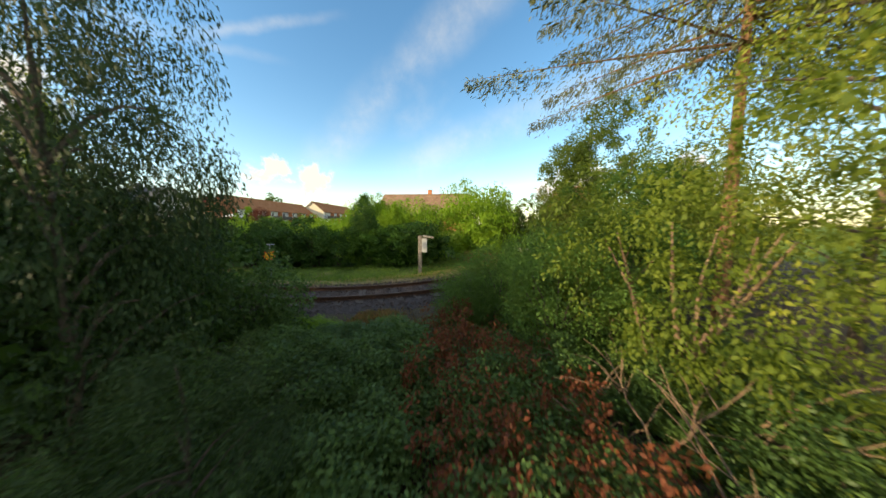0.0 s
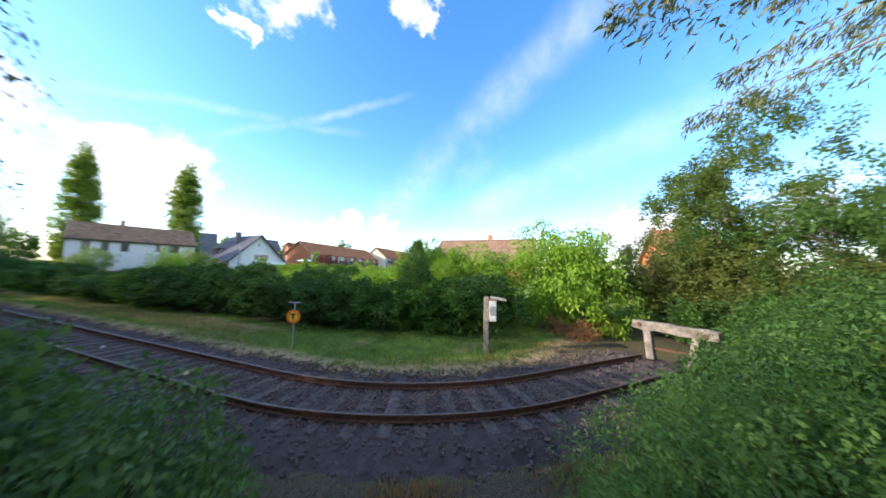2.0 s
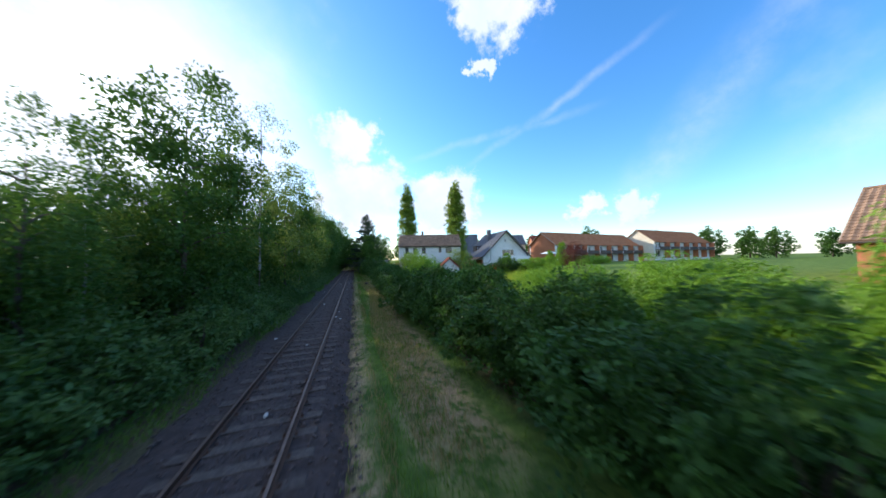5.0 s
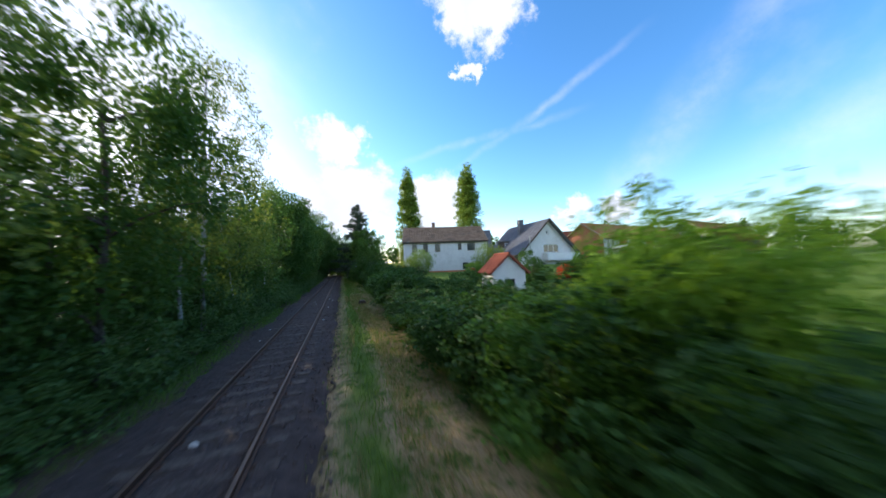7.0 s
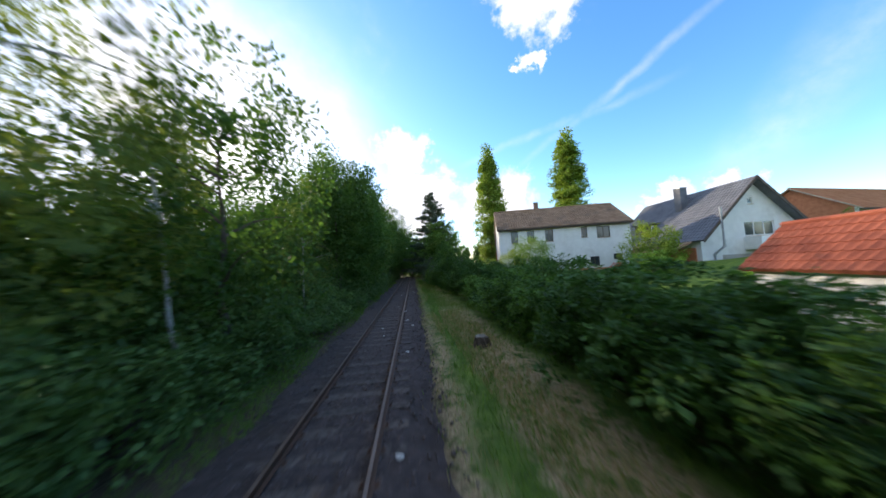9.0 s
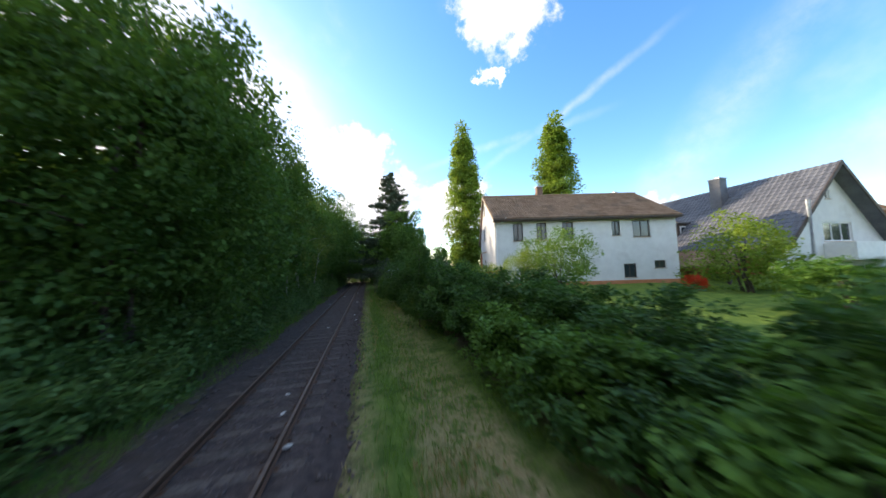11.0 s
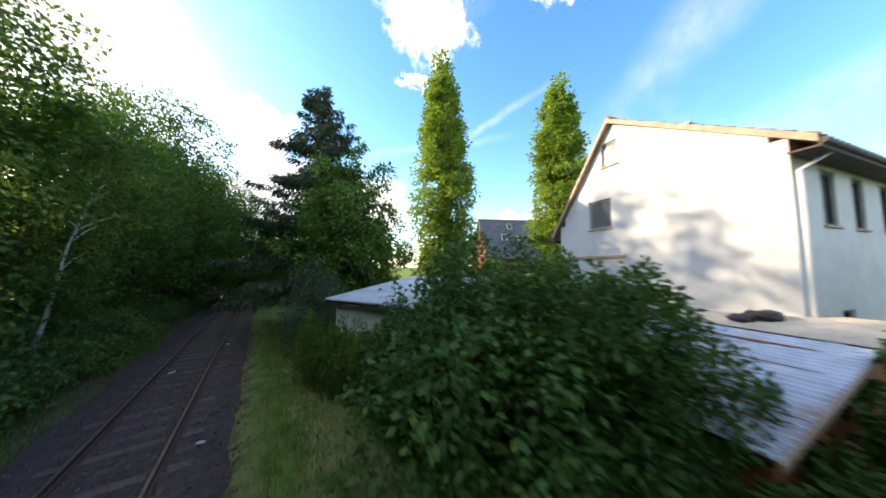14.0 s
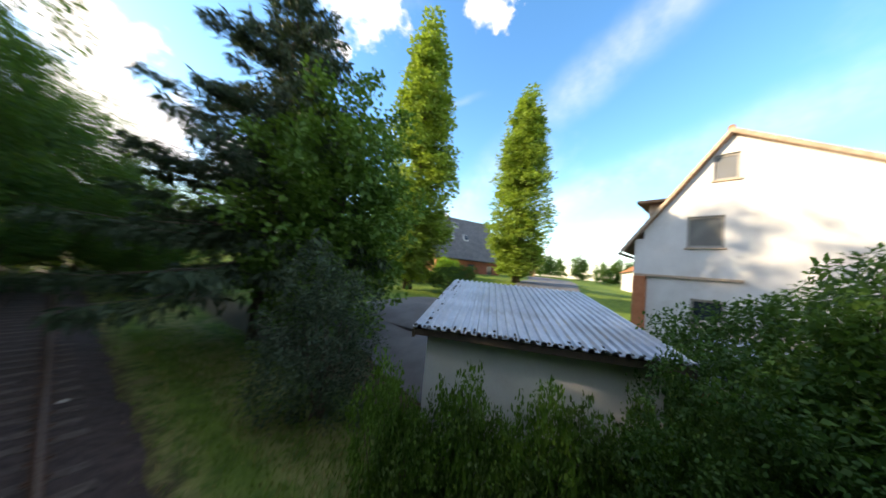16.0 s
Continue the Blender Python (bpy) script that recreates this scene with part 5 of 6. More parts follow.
def build_woods():
    rng = random.Random(23)
    y = 5.5
    while y < 116:
        h = rng.uniform(0.7, 1.1) * (0.75 if rng.random() < 0.4 else 1.0)
        plant("bramble_bush", "dark green bramble bush at the woodland edge", "bush", rng.choice(BRAMBLE if y > 16 else LOWBRAMBLE), at(-3.5 + rng.uniform(-0.25, 0.2), y, rng.uniform(0, 6.28), rng.uniform(0.9, 1.15), h), "bushes along the woodland edge")
        if rng.random() < 0.85:
            plant("bramble_bush", "dark green bramble bush at the woodland edge", "bush", rng.choice(BRAMBLE if y > 16 else LOWBRAMBLE), at(-5.2 + rng.uniform(-0.4, 0.4), y + 0.6, rng.uniform(0, 6.28), 1.35, 1.6 * h), "bushes along the woodland edge")
        y += rng.uniform(1.5, 2.1)
    y = 7.0
    while y < 118:
        plant("bramble_bush", "tall dark thicket inside the wood", "bush", rng.choice(THICKET), at(-8.3 + rng.uniform(-0.6, 0.6), y, rng.uniform(0, 6.28), 1.9, rng.uniform(1.9, 2.7)), "thicket of the wood")
        if rng.random() < 0.7:
            plant("bramble_bush", "tall dark thicket inside the wood", "bush", rng.choice(THICKET), at(-11.0 + rng.uniform(-0.6, 0.6), y + 1.0, rng.uniform(0, 6.28), 2.2, rng.uniform(2.2, 3.0)), "thicket of the wood")
        y += rng.uniform(2.4, 3.2)
    y = 14.0
    k = 0
    while y < 122:
        kind = WOODS[(0, 3, 1, 2, 0, 3, 2, 1)[k % 8]]
        near = k % 2 == 0
        if near and 43 < y < 57:
            kind = WOODS[3] if k % 4 == 0 else WOODS[2]
        x = (rng.uniform(-6.0, -5.2) if y < 27 else rng.uniform(-4.9, -4.1)) if near else rng.uniform(-8.6, -6.8)
        big = 0.54 if y < 17 else 0.66 if y < 25 else 0.86 if 33 < y < 38 else 0.7 if 54 < y < 60 else 1.05 if 60 < y < 64 else 1.2 if 64 <= y < 70 else 1.2 if 70 < y < 78 else 1.06 if 78 <= y < 87 else 1.15 if y > 97 else 0.95 if y > 87 else 1.0
        name, label = ("birch_tree", "slender birch with a pale trunk and hanging leaves") if kind is WOODS[2] else ("woodland_tree", "leafy dark green deciduous tree in the wood")
        plant(name, label, "tree", kind, at(x, y, rng.uniform(0, 6.28), rng.uniform(0.85, 1.15) * big * (0.8 if kind is WOODS[1] and y < 75 else 1.0) ), "trees of the wood")
        y += rng.uniform(2.4, 3.6)
        k += 1
    for x, y, turn, size in ((-4.5, 61.8, 0.5, 0.9), (-4.7, 65.4, 2.0, 0.95), (-4.4, 69.0, 4.0, 0.9), (-4.8, 73.0, 1.0, 0.85), (-3.6, 101.0, 0.4, 1.05), (-1.2, 106.0, 1.4, 1.08), (1.4, 112.0, 2.4, 1.05), (3.6, 104.0, 3.4, 0.55)):
        plant("woodland_tree", "large leafy tree hanging over the track", "tree", WOODS[0], at(x, y, turn, size), "trees of the wood")
    # three trees added out of view to shade the bushes round the track end
    for x, y, turn, size in ((-8.0, 10.4, 0.2, 0.45), (-6.6, 12.6, 1.2, 0.55), (-9.6, 8.6, 2.2, 0.5)):
        plant("woodland_tree", "leafy dark green deciduous tree in the wood", "tree", BACKWOOD, at(x, y, turn, size), "trees of the wood")
    plant("birch_tree", "slender birch with a pale trunk and hanging leaves", "tree", WOODS[2], at(-3.9, 42.8, 0.8, 1.0), "trees of the wood")
    y = 12.0
    while y < 124:
        for x in (-9.8, -14.0):
            low = 0.8 if 50 < y < 62 else 1.3 if 62 < y < 86 else 1.0
            plant("woodland_tree", "leafy dark green deciduous tree in the wood", "tree", BACKWOOD, at(x + rng.uniform(-0.8, 0.8), y + rng.uniform(-0.8, 0.8), rng.uniform(0, 6.28), rng.uniform(0.9, 1.12) * (0.55 if y < 25 else 0.72 * low)), "trees of the wood")
        y += 3.6
    for x, y, turn, size in ((-4.3, 12.6, 0.3, 0.5), (-4.6, 14.2, 1.2, 0.42), (-4.2, 41.5, 2.0, 0.85), (-4.0, 47.5, 3.0, 0.7), (-4.2, 76.5, 1.5, 0.75), (-4.0, 80.5, 2.2, 0.85), (-4.1, 86.0, 0.2, 0.8)):
        plant("birch_tree", "slender leaning birch with a pale trunk", "tree", LEANING, at(x, y, turn, size), "trees of the wood")
    for x, y in ((-3, 121), (1, 124), (4.5, 119), (9, 122), (-7, 112), (13, 116)):
        plant("woodland_tree", "leafy dark green deciduous tree in the wood", "tree", WOODS[0], at(x, y, rng.uniform(0, 6.28), rng.uniform(0.8, 1.0)), "trees of the wood")
    for x, y in ((-3.5, 117), (-1.0, 119), (1.2, 120), (3.4, 118), (5.6, 115), (4.2, 107), (7.0, 109), (-4.6, 112)):
        plant("bramble_bush", "tall dark thicket inside the wood", "bush", THICKET[1], at(x, y, x, 1.6, 2.4), "thicket of the wood")
    for x, y, size in ((-4.5, 108, 0.8), (-2.0, 114, 0.7), (1.5, 117, 0.8), (3.5, 112, 0.6), (-7.0, 104, 0.9), (6.5, 103, 0.5), (5.0, 116, 0.8)):
        plant("woodland_tree", "leafy dark green deciduous tree in the wood", "tree", WOODS[3], at(x, y, rng.uniform(0, 6.28), size * 1.3), "trees of the wood")


build_woods()

# tall trees beyond the houses
POPLAR = tree_kind(80, L_POPLAR, M_BARK, 27.0, 0.8, 2.5, 620, 60, 0.30, 0.2, shape="column", trunk=0.35, clump=0.27, bump=0.12, limbs=16, shell=0.62, leaders=((0.0, 0.0, 1.0), (0.34, 0.1, 0.93), (-0.36, 0.12, 0.86), (0.1, -0.38, 0.8), (-0.15, 0.4, 0.9), (0.45, -0.25, 0.68)))
plant("lombardy_poplar", "tall narrow poplar, yellow-green in the evening sun", "tree", POPLAR, at(19.0, 94.4, 0.4, 1.42, (28.4 - ground_z(19.0, 94.4)) / 27.05), "poplars by the road")
plant("lombardy_poplar", "tall narrow poplar, yellow-green in the evening sun", "tree", POPLAR, at(34.5, 89.1, 2.4, 1.62, (29.15 - ground_z(34.5, 89.1)) / 27.05), "poplars by the road")


def conifer_kind(seed, leaf, bark, height, reach, clear, whorls, per_whorl, needle, droop, trunk, per_m=70):
    """Meshes of a conifer: whorls of drooping branches hung with sprays of needles."""
    rng = np.random.default_rng(seed)
    bm = bmesh.new()
    spots, outs = [], []
    for w in range(whorls):
        h = (w + rng.uniform(-0.3, 0.3)) / whorls
        z = clear + (height - clear) * max(0.0, h)
        long = reach * (1 - h) ** 0.8 + 0.25
        for k in range(per_whorl):
            a = rng.uniform(0, 6.28)
            r = long * rng.uniform(0.6, 1.15)
            d = np.array([math.cos(a), math.sin(a)])
            lift = 0.30 * r * (h - 0.25)
            line = [np.array([*(d * r * t), z + lift * t - droop * r * t * (1 - 0.75 * t) * (1.2 - h)]) for t in (0.0, 0.35, 0.7, 1.0)]
            tube([Vector(q) for q in line], [0.035 * (1 - h) + 0.012, 0.025 * (1 - h) + 0.01, 0.012, 0.005], 4, bm, False)
            n = int(per_m * r)
            t = rng.random(n) ** 0.7
            i = np.minimum((t * 3).astype(int), 2)
            f = t * 3 - i
            L = np.array(line)
            q = L[i] * (1 - f[:, None]) + L[i + 1] * f[:, None]
            q += np.stack([-d[1] * (s_ := rng.normal(size=n) * 0.16 * r * (1.1 - t)), d[0] * s_, -np.abs(rng.normal(size=n)) * 0.16 - 0.25 * np.abs(s_)], 1)
            spots.append(q)
            outs.append(np.tile([d[0], d[1], -0.2], (n, 1)))
    spots, outs = np.concatenate(spots), np.concatenate(outs)
    crown = quads_mesh("crown", leaves(rng, spots, outs * 0.8, needle, needle * 0.22, 0.7, 0.55), leaf)
    me_l = bpy.data.meshes.new("bough")
    bm.to_mesh(me_l)
    bm.free()
    me_l.materials.append(bark)
    bm = tube([(0, 0, -0.2), (0.05, 0, height * 0.5), (0, 0, height)], [trunk, trunk * 0.6, 0.02], 8)
    me_t = bpy.data.meshes.new("trunk")
    bm.to_mesh(me_t)
    bm.free()
    me_t.materials.append(bark)
    return crown, me_t, me_l


SPRUCE = conifer_kind(82, L_SPRUCE, M_BARK, 16.8, 5.4, 3.0, 27, 8, 0.38, 0.3, 0.24)
plant("spruce", "dark tall spruce with drooping branches beside the track", "tree", SPRUCE, at(5.7, 91.5, 0.0, 1.08))
MAPLE = tree_kind(84, L_MAPLE, M_BARK, 12.6, 0.6, 3.4, 320, 78, 0.25, 0.18, shell=0.75, trunk=0.2, clump=0.22, bump=0.15)
plant("maple", "broad round-crowned green maple next to the spruce", "tree", MAPLE, at(6.9, 88.0, 1.0, 0.92, 0.86))

# round the end of the line
LIMEBUSH = shrub_kind(90, L_LIME, 2.6, 5.6, 250, 66, 0.25, 0.085, 0.4, hang=1.3)
plant("ash_bush", "bright lime green sunlit bush by the buffer stop", "bush", LIMEBUSH, at(11.6, 0.6, 0.3, 1.0))
plant("ash_bush", "bright lime green sunlit bush behind the hedge", "bush", LIMEBUSH, at(13.0, 5.0, 1.7, 0.8, 0.8))
plant("ash_bush", "bright lime green sunlit bush behind the hedge", "bush", LIMEBUSH, at(14.4, 8.0, 3.7, 0.75, 0.8))
for x, y, r, wide, high in ((12.4, 8.2, 0.8, 0.55, 0.86), (13.2, 9.8, 2.1, 0.6, 0.86), (11.9, 10.8, 3.4, 0.42, 0.66), (11.4, 7.2, 5.0, 0.4, 0.7)):
    plant("garden_bush", "yellow-green sunlit bush standing behind the hedge", "bush", LIMEBUSH, at(x, y, r, wide, high))
THUJA = tree_kind(92, L_FRESH, M_BARK, 6.2, 0.2, 1.7, 150, 60, 0.14, 0.08, shape="cone", trunk=0.12, clump=0.24, bump=0.12, limbs=6)
plant("pointed_cypress", "pointed dark green evergreen standing out of the hedge", "tree", THUJA, at(11.2, 9.4, 0.0, 0.72, 0.83))
for x, y, r, wide, high in ((14.5, 15.0, 0.4, 0.8, 0.56), (17.5, 17.5, 1.6, 0.9, 0.6), (13.5, 20.0, 2.8, 0.75, 0.55), (16.0, 26.0, 4.0, 0.8, 0.5)):
    plant("garden_bush", "yellow-green sunlit bush in the garden behind the hedge", "bush", LIMEBUSH, at(x, y, r, wide, high))
ENDTREE = tree_kind(94, L_END, M_BIRCH, 12.8, 0.8, 3.3, 320, 120, 0.18, 0.11, trunk=0.2, clump=0.19, bump=0.36)
plant("birch_tree", "tall birch with sunlit crown behind the buffer stop", "tree", ENDTREE, at(16.0, -9.4, 0.7))
plant("birch_tree", "tall birch with sunlit crown behind the buffer stop", "tree", ENDTREE, at(14.5, -14.5, 2.2, 0.62))
plant("birch_tree", "tall birch with sunlit crown behind the buffer stop", "tree", ENDTREE, at(9.5, -13.0, 4.0, 0.52))
OLIVEBUSH = shrub_kind(96, L_OLIVE, 2.2, 4.6, 190, 100, 0.125, 0.068, 0.34, clump=0.2)
for x, y, r, s, h in ((13.2, -5.4, 0.2, 1.1, 1.15), (15.2, -7.2, 0.9, 1.2, 1.3), (11.6, -8.0, 1.2, 1.1, 1.05), (8.2, -9.5, 2.0, 1.0, 0.9), (5.0, -10.5, 4.0, 1.1, 1.0), (14.5, -1.8, 3.0, 1.1, 1.15)):
    plant("willow_bush", "olive green overgrown bush around the track end", "bush", OLIVEBUSH, at(x, y, r, s, h))
for x, y, r, wide, high in ((6.4, -6.4, 0.3, 1.3, 0.95), (8.7, -7.2, 1.7, 1.3, 1.0), (4.6, -7.6, 3.0, 1.4, 1.1), (11.0, -5.4, 4.0, 1.1, 0.85)):
    plant("bramble_bush", "dark leafy bush behind the buffer stop", "bush", HEDGE[int(r) % 2], at(x, y, r, wide, high))
for x, y, r, size in ((10.2, -9.8, 0.4, 0.85), (6.2, -10.2, 1.4, 0.75), (13.6, -7.6, 2.4, 0.75)):
    plant("woodland_tree", "dark leafy tree behind the track end", "tree", WOODS[3], at(x, y, r, size))
REDTREE = shrub_kind(98, L_RED, 1.8, 4.6, 130, 50, 0.14, 0.09, 0.2)
plant("copper_plum", "dark red leaved plum tree behind the hedge", "tree", REDTREE, at(20.5, 11.0, 0.0, 0.9, 0.95))

# where the camera comes out of the bushes
NEARBUSH = [shrub_kind(100 + k, L_YELLOW, 1.9, 4.2, 230, 78, 0.085, 0.042, 0.25, hang=0.7) for k in range(2)]
ELDER = [shrub_kind(140 + k, L_ELDER, 1.9, 4.2, 150, 84, 0.08, 0.038, 0.42, stem=M_TWIG, hang=0.9, clump=0.19) for k in range(2)]
for x, y, r, s, h in ((-4.2, -2.9, 0.0, 1.0, 1.05), (-2.2, -2.7, 1.3, 0.9, 0.85), (-6.6, -4.1, 2.3, 1.1, 1.2)):
    plant("elder_bush", "yellow-green sunlit bush with thin bare twigs", "bush", ELDER[int(r) % 2], at(x, y, r, s, h))
def build_dead_branches(x, y, turn, seed):
    rng = random.Random(seed)
    heap = thing("dead_branches", "pale bare branches leaning in the undergrowth", "branches", pose(x, y, ground_z(x, y), 0, 0, turn), "bare branches in the bushes")
    for k in range(6):
        p = Vector((rng.uniform(-0.5, 0.5), rng.uniform(-0.3, 0.3), 0.0))
        d = Vector((rng.uniform(0.4, 1.0) * rng.choice((-1, 1)), rng.uniform(-0.4, 0.4), rng.uniform(0.5, 1.1))).normalized()
        pts, n = [], 6
        for i in range(n + 1):
            pts.append(tuple(p + d * (1.7 * i / n) + Vector((rng.uniform(-0.04, 0.04), rng.uniform(-0.04, 0.04), -0.35 * (i / n) ** 2))))
        bm = tube(pts, [0.019 - 0.0024 * i for i in range(n + 1)], 6)
        for i in (2, 3, 4, 5):
            q = Vector(pts[i])
            e = (d + Vector((rng.uniform(-1, 1), rng.uniform(-1, 1), rng.uniform(-0.3, 0.6)))).normalized()
            tube([tuple(q), tuple(q + e * 0.3), tuple(q + e * 0.55 + Vector((0, 0, -0.08)))], [0.008, 0.006, 0.002], 5, bm)
        part("branch", bm, M_TWIG, heap)


for x, y, turn, seed in ((-6.5, -1.9, 20, 1), (-5.6, -2.2, 80, 2), (-4.6, -1.9, 140, 3)):
    build_dead_branches(x, y, turn, seed)
FERN = shrub_kind(122, L_FERN, 1.3, 2.6, 210, 120, 0.058, 0.021, 0.25, hang=0.6)
DARKFERN = shrub_kind(123, L_HEDGE, 1.3, 2.6, 190, 90, 0.075, 0.034, 0.3, hang=0.7)
for x, y, r, wide, high in ((-1.7, -0.2, 0.5, 1.0, 0.9), (-3.2, -1.4, 4.0, 1.1, 1.0), (-2.3, 0.7, 3.0, 0.55, 0.62)):
    plant("fern_bush", "fresh green feathery bush at the ballast edge", "bush", FERN, at(x, y, r, wide, high))
for x, y, r, wide, high in ((-0.2, -1.6, 2.5, 1.1, 0.95), (1.4, -2.6, 5.0, 1.0, 0.88), (3.0, -3.7, 1.0, 0.95, 0.85), (4.7, -5.2, 2.0, 1.0, 0.95), (0.2, -4.2, 3.3, 1.35, 1.3), (3.0, -5.6, 4.1, 1.35, 1.3), (5.6, -6.4, 0.7, 1.2, 1.25), (-0.6, -0.4, 3.6, 0.6, 0.6), (0.6, -1.2, 1.6, 0.55, 0.5), (2.2, -2.2, 4.6, 0.5, 0.4)):
    plant("undergrowth_bush", "dark green leafy undergrowth beside the ballast", "bush", DARKFERN, at(x, y, r, wide, high))
PINE = conifer_kind(104, L_PINE, M_PINEBARK, 14.5, 6.4, 7.2, 13, 7, 0.17, -0.03, 0.18, 150)
plant("pine", "scots pine with open grey-green needle tufts", "tree", PINE, at(-1.0, -6.3, 0.5))
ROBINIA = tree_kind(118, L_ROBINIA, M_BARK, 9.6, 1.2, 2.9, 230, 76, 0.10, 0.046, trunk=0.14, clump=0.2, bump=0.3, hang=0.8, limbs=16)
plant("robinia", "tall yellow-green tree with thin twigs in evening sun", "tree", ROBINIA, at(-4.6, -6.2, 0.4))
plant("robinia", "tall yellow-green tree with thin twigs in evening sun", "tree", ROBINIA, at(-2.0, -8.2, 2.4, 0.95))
WILLOW = tree_kind(106, L_WILLOW, M_BARK, 7.0, 0.4, 2.7, 260, 110, 0.10, 0.036, trunk=0.12, clump=0.22, bump=0.25, hang=1.6, limbs=16)
for x, y, turn, size, high in ((-5.9, 6.2, 0.0, 0.64, 0.84), (-6.7, 4.6, 1.0, 0.55, 0.95), (-7.3, 2.4, 3.0, 0.28, 0.3)):
    plant("willow", "dark drooping willow at the edge of the wood", "tree", WILLOW, at(x, y, turn, size, high))
plant("birch_tree", "small young birch at the edge of the wood", "tree", WOODS[2], at(-5.0, 8.4, 0.5, 0.4))
for x, y, r, wide, high in ((-4.2, 4.0, 0.3, 0.7, 0.34), (-3.6, 3.5, 1.3, 0.6, 0.28), (-4.7, 3.3, 2.3, 0.7, 0.32), (-3.9, 4.8, 3.3, 0.6, 0.4), (-3.2, 3.1, 4.3, 0.45, 0.22)):
    plant("bramble_bush", "low tangled bramble on the bank beside the ballast", "bush", LOWBRAMBLE[int(r) % 2], at(x, y, r, wide, high), "brambles on the bank")
bank = random.Random(31)
for k in range(64):
    x, y = bank.uniform(-10.0, -3.2), bank.uniform(-4.6, 4.2)
    if x > -3.9 and y > 2.2:
        continue
    plant("bramble_bush", "low tangled bramble on the bank beside the ballast", "bush", LOWBRAMBLE[k % 2], at(x, y, k * 1.1, 0.7, bank.uniform(0.32, 0.55) * (0.75 if x > -4.4 else 1.0)), "brambles on the bank")
for k in range(44):
    x, y = bank.uniform(-5.2, -0.8), bank.uniform(-0.2, 4.6)
    if track_off(x, y) > 3.3 and (y < 2.6 or x < -3.8):
        plant("bramble_bush", "low tangled bramble on the bank beside the ballast", "bush", LOWBRAMBLE[k % 2], at(x, y, k * 1.3, bank.uniform(0.35, 0.6), bank.uniform(0.14, 0.25)), "brambles on the bank")
FRESHBRAMBLE = shrub_kind(47, L_LIME, 1.2, 1.9, 110, 70, 0.085, 0.055, 0.22)
for k in range(16):
    x, y = bank.uniform(-3.9, -2.7), bank.uniform(4.1, 6.0)
    plant("bramble_bush", "fresh green low bramble at the ballast edge", "bush", FRESHBRAMBLE, at(x, y, k * 1.7, bank.uniform(0.3, 0.5), bank.uniform(0.12, 0.24)), "brambles on the bank")
HEAP = shrub_kind(128, L_HEAP, 1.0, 0.9, 60, 50, 0.16, 0.02, 0.35, hang=0.5)
plant("brush_heap", "heap of dry orange-brown branches by the hedge", "brushwood", HEAP, at(9.7, 0.1, 0.3, 1.2, 1.0))
plant("brush_heap", "heap of dry orange-brown branches by the hedge", "brushwood", HEAP, at(10.9, -1.6, 1.3, 0.9, 0.8))
RUSTBUSH = shrub_kind(108, L_RUST, 0.7, 1.0, 40, 40, 0.07, 0.035, 0.3)
for k, (x, y) in enumerate(((-6.3, 0.4), (-5.3, 0.7), (-4.3, 0.5), (-3.5, 0.9), (-6.9, 0.0), (-4.8, -0.2), (-5.9, -0.6), (-7.2, -1.0))):
    plant("dry_bracken", "withered rust-brown bracken among the brambles", "bush", RUSTBUSH, at(x, y, k * 2.0, 0.85, 1.15))

# gardens and gaps in the hedge
plant("robinia_bush", "tall fresh green bush standing out of the hedge", "bush", LIMEBUSH, at(6.9, 29.3, 0.9, 0.55, 0.72))
APPLE = shrub_kind(124, L_APPLE, 1.7, 3.5, 150, 60, 0.12, 0.075, 0.35)
plant("apple_tree", "small sunlit fruit tree in the garden of the white house", "tree", APPLE, at(13.8, 65.8, 2.1, 1.12, 1.05))
YELLOWTREE = shrub_kind(130, L_YELLOW, 1.7, 3.5, 130, 50, 0.13, 0.08, 0.35)
plant("fruit_tree", "yellow-green sunlit fruit tree in front of the grey roof", "tree", YELLOWTREE, at(24.0, 62.1, 0.8, 1.45, 1.35))
plant("garden_bush", "round green garden bush between the houses", "bush", HEDGE[2], at(18.8, 57.3, 1.0, 1.25, 0.9))
plant("garden_bush", "round green garden bush between the houses", "bush", LIMEBUSH, at(19.8, 50.6, 2.0, 0.6, 0.25))
plant("garden_bush", "round green garden bush between the houses", "bush", HEDGE[1], at(26.0, 46.0, 2.0, 1.5, 1.0))
FLOWER = shrub_kind(110, L_FLOWER, 0.9, 1.6, 60, 40, 0.12, 0.09, 0.2)
plant("flowering_shrub", "shrub covered with bright red blossom in a garden", "shrub", FLOWER, at(24.6, 48.0, 0.0))
plant("flowering_shrub", "shrub covered with bright red blossom in a garden", "shrub", FLOWER, at(21.0, 63.0, 1.0, 0.62))
LOWHEDGE = shrub_kind(120, L_LIME, 2.6, 5.6, 110, 30, 0.34, 0.2, 0.16)
for k in range(9):
    plant("garden_hedge", "clipped yellow-green sunlit garden hedge", "hedge", LOWHEDGE, at(29 + 3.0 * k, 45.5 + 0.7 * k, k * 1.3, 0.75, 0.32), "garden hedge")
GOLDEN = tree_kind(126, L_LIME, M_BARK, 5.0, 0.1, 1.0, 90, 50, 0.16, 0.09, shape="column", trunk=0.1, clump=0.3, bump=0.15, limbs=5)
for x, y, r, wide, high in ((32.0, 40.6, 0.0, 0.9, 0.72), (30.0, 41.0, 1.0, 0.75, 0.55), (25.6, 45.8, 2.0, 0.9, 0.62)):
    plant("golden_cypress", "golden yellow-green upright cypress in the garden", "tree", GOLDEN, at(x, y, r, wide, high))
